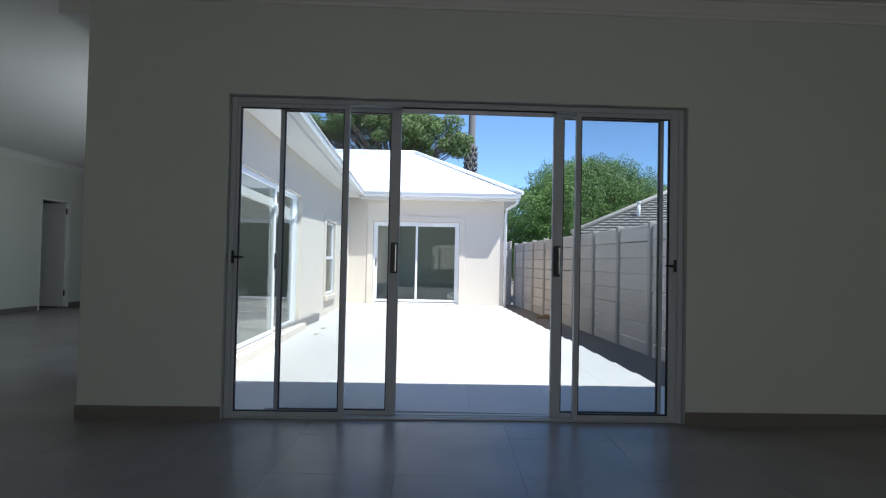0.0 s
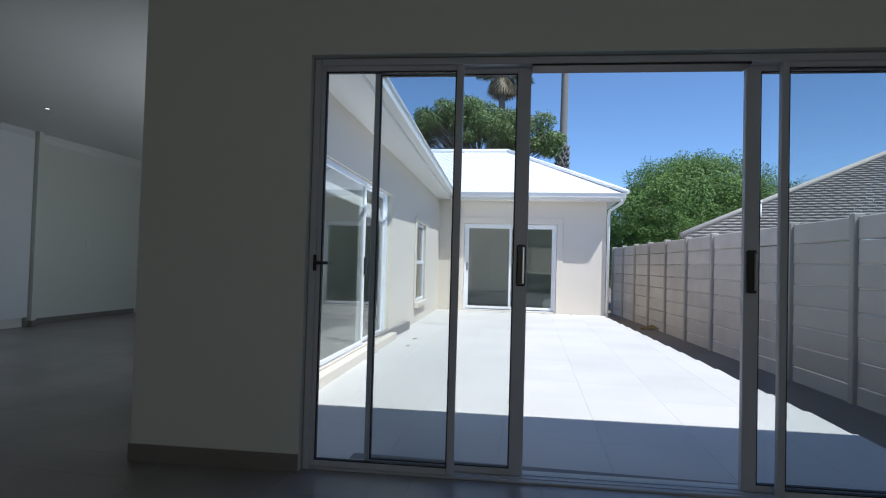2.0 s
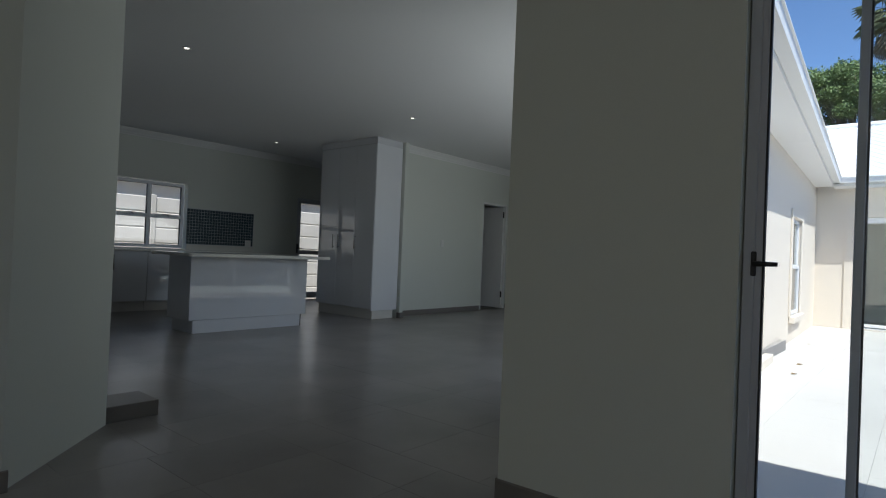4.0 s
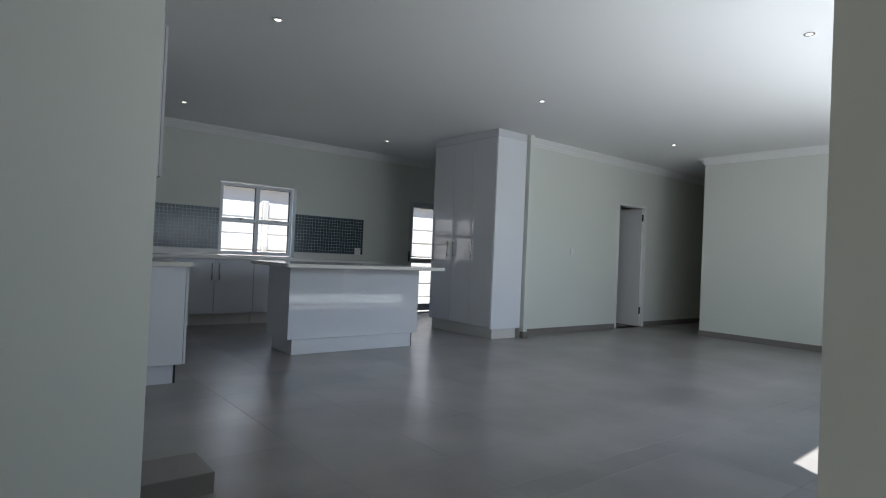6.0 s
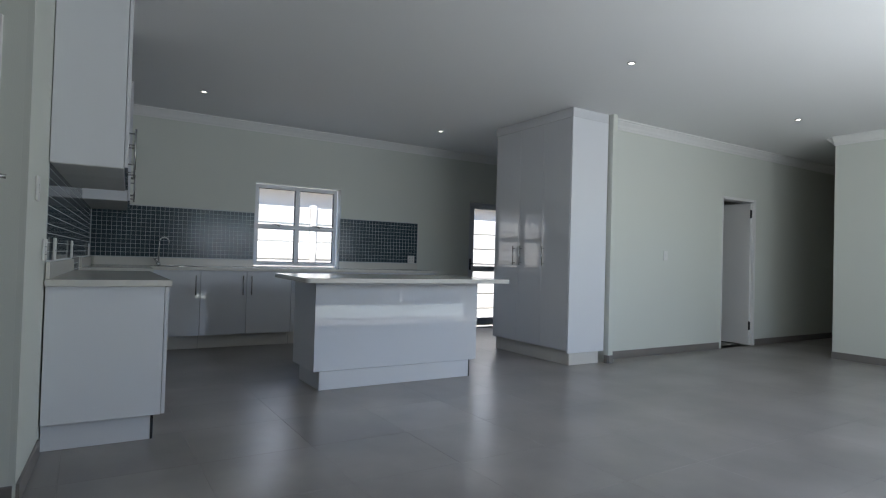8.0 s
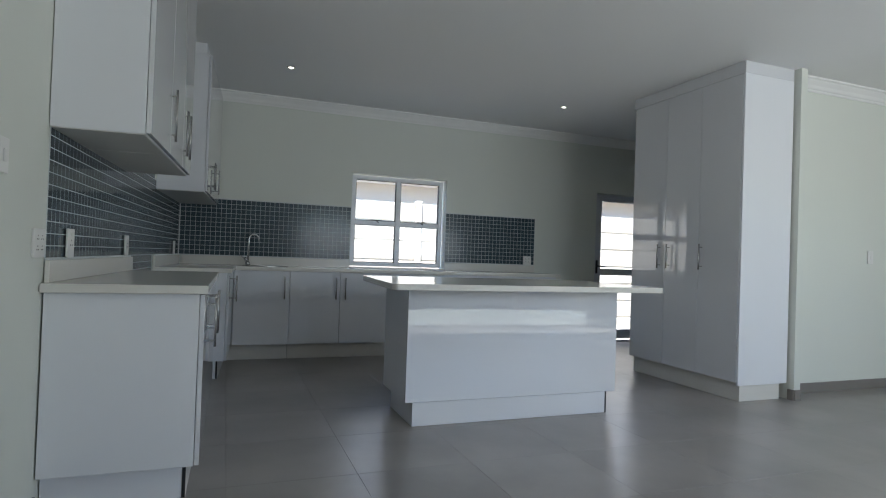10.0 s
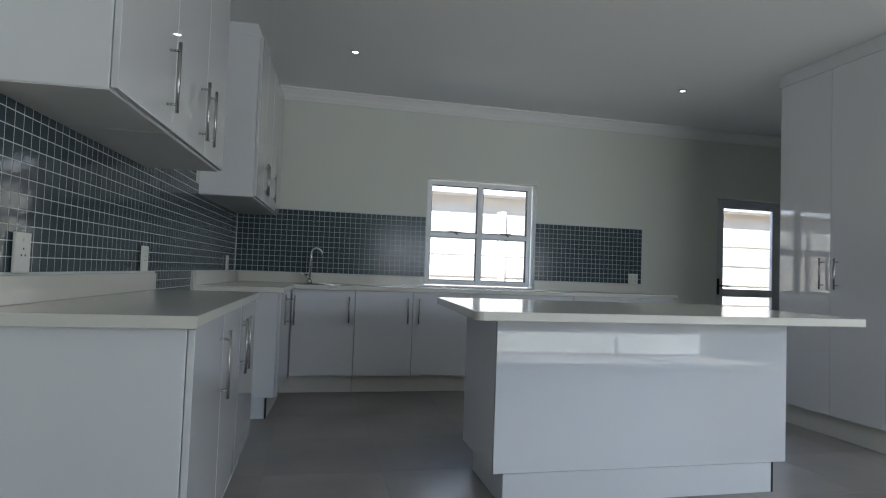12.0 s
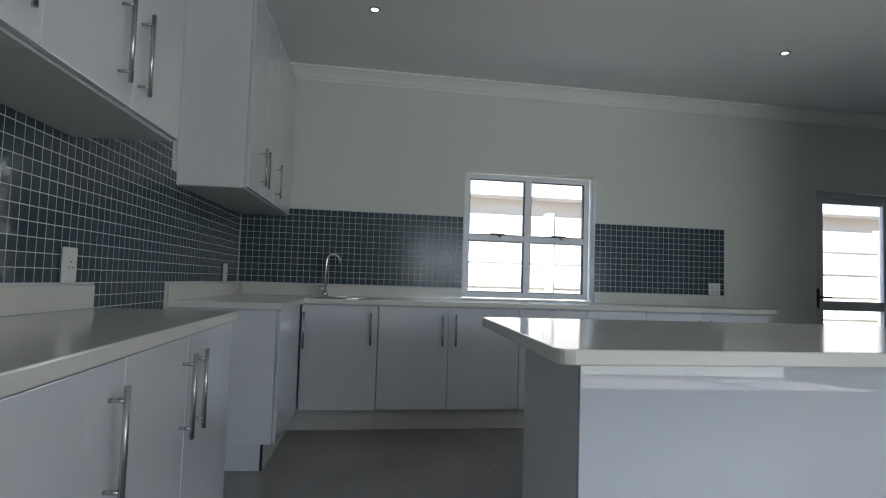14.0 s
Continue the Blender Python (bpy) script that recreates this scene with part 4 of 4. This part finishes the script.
# neighbour's tiled roof beyond the fence
nb = thing("neighbour_house", pose(0, 0, 0), "neighbouring house with a grey tiled hip roof", "house")
E0, E1, R0 = Vector((3.3, 16.9, 1.90)), Vector((16.0, 13.4, 1.90)), Vector((10.1, 20.6, 4.75))
R1 = Vector((16.0, 19.0, 4.75))
vs, fs = [], []
courses = 32
for k in range(courses):
    s0, s1 = k / courses, (k + 1) / courses
    a0, a1, b0, b1 = E0.lerp(R0, s0), E0.lerp(R0, s1), E1.lerp(R1, s0), E1.lerp(R1, s1)
    n = int((b0 - a0).length / 0.30)
    lift = Vector((0, -0.012, 0.045))
    for i in range(n):
        u0, u1 = i / n, (i + 0.96) / n
        q = len(vs)
        p00, p10, p01, p11 = a0.lerp(b0, u0), a0.lerp(b0, u1), a1.lerp(b1, u0), a1.lerp(b1, u1)
        mid0, mid1 = a0.lerp(b0, (u0 + u1) / 2), a1.lerp(b1, (u0 + u1) / 2)
        vs += [p00 + lift, mid0 + lift * 1.2, p10 + lift, p01, mid1 + Vector((0, 0, 0.02)), p11, p00 - Vector((0, 0, 0.02)), p10 - Vector((0, 0, 0.02))]
        fs += [(q, q + 1, q + 4, q + 3), (q + 1, q + 2, q + 5, q + 4), (q + 6, q + 7, q + 2, q + 1, q)]
me = bpy.data.meshes.new("roof_tiles")
me.from_pydata(vs, [], fs)
me.materials.append(ROOFTILE)
ob = new("roof_tiles", me)
ob.parent = nb
tagged(ob, kind="stuff")
bm = B()
tube(bm, [E0 + Vector((-0.05, 0, 0.06)), E0.lerp(R0, 0.5) + Vector((-0.05, 0, 0.07)), R0 + Vector((0, 0, 0.08))], 0.07, 8)
part("hip_cap", bm, POST, nb)
bm = B()
vs2 = [bm.verts.new(p) for p in (E0, R0, Vector((10.6, 26.0, 1.5)), Vector((4.3, 26.5, 1.5)))]
bm.faces.new(vs2)
part("far_roof_slope", bm, ROOFTILE, nb)
bm = B()
box(bm, 4.6, 17.6, -0.55, 16.0, 25.0, 1.7)
part("house_wall", bm, PLASTER, nb)
bm = B()
p = E0.lerp(R0, 0.20).lerp(E1.lerp(R1, 0.20), 0.06)
rod(bm, p - Vector((0, 0, 0.1)), p + Vector((0, 0, 0.40)), 0.05, n=10)
rod(bm, p + Vector((0, 0, 0.40)), p + Vector((0, 0, 0.46)), 0.066, n=10)
part("vent_pipe", bm, FASCIA, nb, "white vent pipe")

# neighbour beyond the kitchen window
nk = thing("neighbour_house", pose(0, 0, 0), "white neighbouring house close beyond the kitchen fence", "house")
bm = B()
box(bm, -20.0, -1.0, -0.8, -15.45, 16.0, 2.75)
part("house_wall", bm, PLASTER, nk)
bm = B()
box(bm, -15.45, -1.2, 2.52, -14.95, 16.2, 2.58, 0.003)
part("soffit", bm, FASCIA, nk)
bm = B()
box(bm, -14.95, -1.2, 2.50, -14.92, 16.2, 2.95, 0.005)
part("fascia", bm, FASCIA, nk)
bm = B()
corrugated(bm, (-14.90, 16.2, 2.95), (-14.90, -1.2, 2.95), (-18.0, 16.2, 4.9), (-18.0, -1.2, 4.9))
part("roof", bm, ROOF, nk)


# Pale slab added to bounce sunlight onto the shaded neighbour wall.
bm = B()
box(bm, -12.5, 2.0, -0.9, -10.66, 13.0, -0.30)
solid("side_path", bm, PATIO, "pale concrete slab added beside the kitchen to bounce sunlight", "path")


# ---- trees ----
def leaf_crown(name, parent, blobs, count, size, material, seed):
    """Many small leaf blades spread over the skins of uneven lobes."""
    rnd = random.Random(seed)
    vs, fs = [], []
    for _ in range(count):
        c, r = rnd.choices(blobs, weights=[b[1] ** 2 for b in blobs])[0]
        d = Vector((rnd.gauss(0, 1), rnd.gauss(0, 1), rnd.gauss(0, 1))).normalized()
        rad = r * (0.55 + 0.5 * rnd.random() ** 0.5) * (0.9 + 0.42 * noise.noise(d * 3.6 + Vector(c)))
        p = Vector(c) + Vector((d.x * rad, d.y * rad, d.z * rad * 0.8))
        u = (d + Vector((rnd.gauss(0, 0.7), rnd.gauss(0, 0.7), rnd.gauss(0, 0.7)))).normalized()
        w = u.cross(Vector((rnd.gauss(0, 1), rnd.gauss(0, 1), rnd.gauss(0, 1)))).normalized()
        s = size * rnd.uniform(0.6, 1.3)
        k = len(vs)
        v = u.cross(w)
        vs += [p - w * s * 0.5, p + v * s * 0.28, p + w * s * 0.6, p - v * s * 0.28 + u * s * 0.1]
        fs.append((k, k + 1, k + 2, k + 3))
    me = bpy.data.meshes.new(name)
    me.from_pydata(vs, [], fs)
    me.materials.append(material)
    ob = new(name, me)
    ob.parent = parent
    return tagged(ob, kind="stuff")


def grown(name, base, label, blobs, trunk_r, fork, count, size, material, seed):
    t = thing(name, pose(0, 0, 0), label, "tree")
    bm = B()
    bx, by, bz = base
    tube(bm, [(bx, by, bz), (bx + 0.1, by, bz + (fork - bz) * 0.5), (bx, by + 0.1, fork)], [trunk_r, trunk_r * 0.8, trunk_r * 0.65])
    part("trunk", bm, BARK, t)
    rnd = random.Random(seed + 5)
    thin = min(1.0, 11 / len(blobs)) ** 0.6
    for c, r in blobs:
        bm = B()
        mid = Vector((bx, by + 0.1, fork)).lerp(Vector(c), 0.5) + Vector((rnd.uniform(-0.3, 0.3), rnd.uniform(-0.3, 0.3), -0.15 * r))
        tube(bm, [(bx, by + 0.1, fork - 0.1), mid, c], [trunk_r * 0.45 * thin, trunk_r * 0.3 * thin, trunk_r * 0.1 * thin], 6)
        for _ in range(4):
            e = Vector(c) + Vector((rnd.uniform(-1, 1), rnd.uniform(-1, 1), rnd.uniform(-0.2, 0.9))) * r * 0.8
            tube(bm, [mid, mid.lerp(e, 0.55) + Vector((0, 0, 0.1 * r)), e], [trunk_r * 0.2 * thin, trunk_r * 0.12 * thin, 0.01], 5)
        part("limb", bm, BARK, t)
    leaf_crown("crown", t, blobs, count, size, material, seed)
    return t


blobs = [((5.5, 25.4, 3.3), 2.7), ((3.7, 25.0, 2.9), 2.0), ((7.8, 25.4, 3.3), 2.2), ((6.5, 25.2, 4.25), 1.85), ((4.6, 25.2, 3.95), 1.85), ((5.6, 25.3, 4.7), 1.35),
         ((9.2, 25.8, 3.1), 1.8), ((2.8, 25.2, 2.1), 1.55), ((5.2, 24.4, 1.9), 2.1), ((10.6, 26.2, 2.9), 1.5), ((3.4, 24.4, 1.0), 1.5), ((7.4, 24.6, 1.9), 1.9), ((1.9, 25.6, 1.3), 1.35)]
grown("tree", (5.4, 25.0, -0.55), "rounded bright green leafy tree behind the boundary fence", blobs, 0.22, 1.0, 290000, 0.07, LEAF, 11)
rnd = random.Random(41)
blobs = []
for cx, cz, spread, n in ((-4.4, 7.7, 1.6, 15), (-6.3, 7.3, 1.4, 11), (-2.7, 7.8, 1.3, 14), (-1.1, 7.2, 1.1, 12), (-0.2, 6.3, 0.6, 7), (-7.8, 6.8, 1.2, 8), (-3.2, 6.7, 1.7, 9), (-1.6, 6.2, 1.0, 6)):
    for _ in range(n):
        a, d = rnd.uniform(0, 6.28), spread * rnd.random() ** 0.6
        blobs.append(((cx + d * math.cos(a), 27.0 + 0.8 * d * math.sin(a), cz + rnd.uniform(-0.45, 0.4)), rnd.uniform(0.38, 0.66)))
grown("tree", (-2.8, 27.0, -0.55), "dark green spreading tree with bare limbs behind the wing", blobs, 0.3, 4.6, 95000, 0.085, LEAF_DARK, 23)


def palm_trunk(parent, x, y, h, r, collar):
    bm = B()
    pts = [(x, y, -0.55), (x, y, 3.0), (x, y, collar), (x + 0.03, y, collar + 0.3), (x + 0.06, y, (collar + h) / 2), (x + 0.1, y, h)]
    tube(bm, pts, [r * 1.7, r * 1.5, r * 1.45, r, r * 0.9, r * 0.85], 12)
    part("trunk", bm, PALMBARK, parent)
    for ring in range(12):
        z = collar - 3.2 + ring * 0.27
        bm = B()
        for k in range(8):
            a = 2 * math.pi * (k + 0.5 * (ring % 2)) / 8
            d = Vector((math.cos(a), math.sin(a), 0))
            p = Vector((x, y, z)) + d * r * 1.3
            rod(bm, p, p + d * 0.14 + Vector((0, 0, 0.26)), 0.09, 0.03, 5)
        part("frond_stubs", bm, PALMBARK, parent)


def frond_fans(name, parent, c, count, length, droop, material, seed, low, high):
    rnd = random.Random(seed)
    vs, fs = [], []
    for _ in range(count):
        a, e = rnd.uniform(0, 2 * math.pi), rnd.uniform(low, high)
        d = Vector((math.cos(a) * math.cos(e), math.sin(a) * math.cos(e), math.sin(e)))
        side = d.cross(Vector((0, 0, 1))).normalized()
        up = side.cross(d)
        s = length * rnd.uniform(0.75, 1.1)
        hub = Vector(c) + d * s * 0.5
        for k in range(13):
            f = (k - 6) / 6 * 1.25
            w = d * math.cos(f) + side * math.sin(f)
            tip = hub + w * s * 0.55 - Vector((0, 0, droop * s * (0.15 + 0.2 * abs(f))))
            q = len(vs)
            x = up.cross(w).normalized() * 0.035 * length
            vs += [hub - x * 0.4, hub + x * 0.4, hub + w * s * 0.3 + x, tip, hub + w * s * 0.3 - x]
            fs.append((q, q + 1, q + 2, q + 3, q + 4))
        q = len(vs)
        x = side * 0.02
        vs += [Vector(c) - x, Vector(c) + x, hub + x, hub - x]
        fs.append((q, q + 1, q + 2, q + 3))
    me = bpy.data.meshes.new(name)
    me.from_pydata(vs, [], fs)
    me.materials.append(material)
    ob = new(name, me)
    ob.parent = parent
    return tagged(ob, kind="stuff")


for x, y, h, label in ((-2.35, 31.0, 11.7, "fan palm with a skirt of dry fronds behind the tree"), (0.85, 31.0, 17.0, "tall slender fan palm with a scaly lower trunk")):
    t = thing("palm_tree", pose(0, 0, 0), label, "palm tree")
    palm_trunk(t, x, y, h, 0.19, 7.2)
    frond_fans("crown", t, (x + 0.1, y, h), 26, 1.75, 0.7, FROND, 31, -0.55, 1.2)
    frond_fans("dry_skirt", t, (x + 0.1, y, h - 0.3), 80, 1.5, 0.5, DEAD, 37, -1.52, -1.05)

# dry leaves blown onto the paving
rnd = random.Random(9)
bm = B()
vs3 = [bm.verts.new(p) for p in ((-0.05, 0, 0.0), (-0.01, 0.022, 0.012), (0.05, 0.004, 0.004), (0.0, -0.02, 0.010))]
bm.faces.new(vs3)
lm = mesh_of("dry_leaf", bm, DRYLEAF)
for x, y in ((-2.15, 9.1), (-2.3, 7.7), (-1.9, 13.9), (-2.2, 14.1), (-1.2, 14.2), (-0.3, 14.25), (0.3, 14.2), (-2.35, 11.2), (-2.1, 8.4), (-0.8, 14.1)):
    ob = new("dry_leaf", lm)
    ob.matrix_basis = pose(x, y, -0.02, rnd.uniform(-8, 8), rnd.uniform(-8, 8), rnd.uniform(0, 360)) @ Matrix.Scale(rnd.uniform(0.6, 1.15), 4)
    tagged(ob, "curled brown dry leaf lying on the paving", "leaf", "dry leaves on the patio")

# palm litter on the soil by the fence
bm = B()
for k in range(9):
    a = rnd.uniform(-0.5, 0.5)
    x, y = 2.7 + rnd.uniform(-0.1, 0.1), 17.2 + rnd.uniform(-0.3, 0.3)
    tube(bm, [(x - 0.3 * math.cos(a), y - 0.3 * math.sin(a), -0.545), (x, y, -0.50 + rnd.uniform(0, 0.05)), (x + 0.3 * math.cos(a), y + 0.35 * math.sin(a), -0.54)], [0.012, 0.022, 0.008], 5)
tagged(new("fallen_frond", mesh_of("fallen_frond", bm, DRYLEAF)), "brown dry palm frond fallen on the soil", "palm frond")
# crumpled bag inside the wing's glass door
bm = B()
bmesh.ops.create_icosphere(bm, subdivisions=3, radius=0.13)
for v in bm.verts:
    v.co *= 1.0 + 0.45 * noise.noise(v.co * 9.0)
    v.co = Vector((v.co.x * 1.1 - 0.15, v.co.y + 14.88, max(v.co.z * 1.1 + 0.15, 0.0)))
tagged(new("plastic_bag", mesh_of("plastic_bag", bm, SOCKET)), "crumpled white plastic bag on the wing floor", "bag")

# the courtyard and all beyond it stand at their true size
for ob in list(scene.objects):
    if ob.parent is None and ob.type in {"MESH", "EMPTY"} and (
            ob.name in {"patio", "wall_wing_front", "wall_wing_east", "wall_wing_back", "wall_wing_west", "wing_ceiling", "wing_floor", "roof", "wing_eave", "courtyard_eave",
                        "downpipe", "door_surround", "boundary_fence", "boundary_fence.001", "neighbour_house", "tree", "tree.001", "palm_tree", "palm_tree.001", "sliding_door.002", "fallen_frond", "plastic_bag"}
            or ob.name.startswith("dry_leaf")):
        ob.matrix_basis = YARD @ ob.matrix_basis


# ---- floors of single tiles ----
def tile_mesh(name, w, d, material, h=0.01, bev=0.0006):
    bm = B()
    box(bm, -w / 2, -d / 2, -h, w / 2, d / 2, 0.0)
    bmesh.ops.bevel(bm, geom=[e for e in bm.edges if abs(e.verts[0].co.z) < 1e-6 and abs(e.verts[1].co.z) < 1e-6], offset=bev, segments=1, affect="EDGES")
    return mesh_of(name, bm, material)


TILE_CACHE = {}


def lay(parent, x0, y0, x1, y1, ox, oy, z, material, size=0.6, gap=0.0014, edge=None):
    i0, i1 = math.floor((x0 - ox) / size), math.ceil((x1 - ox) / size)
    j0, j1 = math.floor((y0 - oy) / size), math.ceil((y1 - oy) / size)
    for j in range(j0, j1):
        for i in range(i0, i1):
            a, b = max(ox + i * size, x0), min(ox + (i + 1) * size, x1)
            c, d = max(oy + j * size, y0), min(oy + (j + 1) * size, y1)
            if edge:
                b = min(b, edge((c + d) / 2))
            if b - a < 0.02 or d - c < 0.02:
                continue
            key = (round(b - a - gap, 3), round(d - c - gap, 3), material.name)
            if key not in TILE_CACHE:
                TILE_CACHE[key] = tile_mesh("tile", key[0], key[1], material)
            ob = new("tile", TILE_CACHE[key])
            ob.location = ((a + b) / 2, (c + d) / 2, z)
            ob.parent = parent


def slab(name, rects, material, top, label):
    bm = B()
    for x0, y0, x1, y1 in rects:
        box(bm, x0, y0, -0.3, x1, y1, top)
    return solid(name, bm, material, label, "floor")


floor_a = slab("floor_1", [(-3.97, -3.05, 4.05, 3.97), (-1.5, 3.97, 4.05, 4.3)], GROUT, -0.008, "large grey stone-look floor tiles, slightly glossy")
lay(floor_a, -3.96, -3.02, 4.02, 3.985, -0.508, 3.695, 0.0, TILE)
lay(floor_a, -1.70, 3.985, 3.98, 4.09, -0.508, 3.695, 0.0, TILE)
floor_b = slab("floor_2", [(-10.5, 3.0, -3.97, 11.35), (-3.97, 4.0, -2.70, 11.35), (-2.70, 3.99, -2.57, 4.3), (-7.65, 11.35, -6.45, 15.05), (-6.1, 0.5, -3.97, 3.0)], GROUT, -0.008, "large grey stone-look floor tiles, slightly glossy")
lay(floor_b, -10.48, 3.15, -3.96, 11.3, -6.2, 3.955, 0.0, TILE)
lay(floor_b, -2.70, 3.985, -2.58, 4.22, -6.2, 3.955, 0.0, TILE)
lay(floor_b, -3.96, 3.985, -2.70, 11.3, -6.2, 3.955, 0.0, TILE)
lay(floor_b, -7.62, 11.3, -6.48, 15.02, -6.2, 3.955, 0.0, TILE)
lay(floor_b, -6.05, 0.55, -3.96, 3.15, -6.2, 3.955, 0.0, TILE)
floor_c = slab("floor_3", [(-10.46, 11.35, -7.65, 12.65)], GROUT, -0.008, "grey tiled bedroom floor")
lay(patio, -2.74, 3.875, 2.0, 14.476, -0.134, 4.26, -0.022, PATIO, edge=patio_edge)
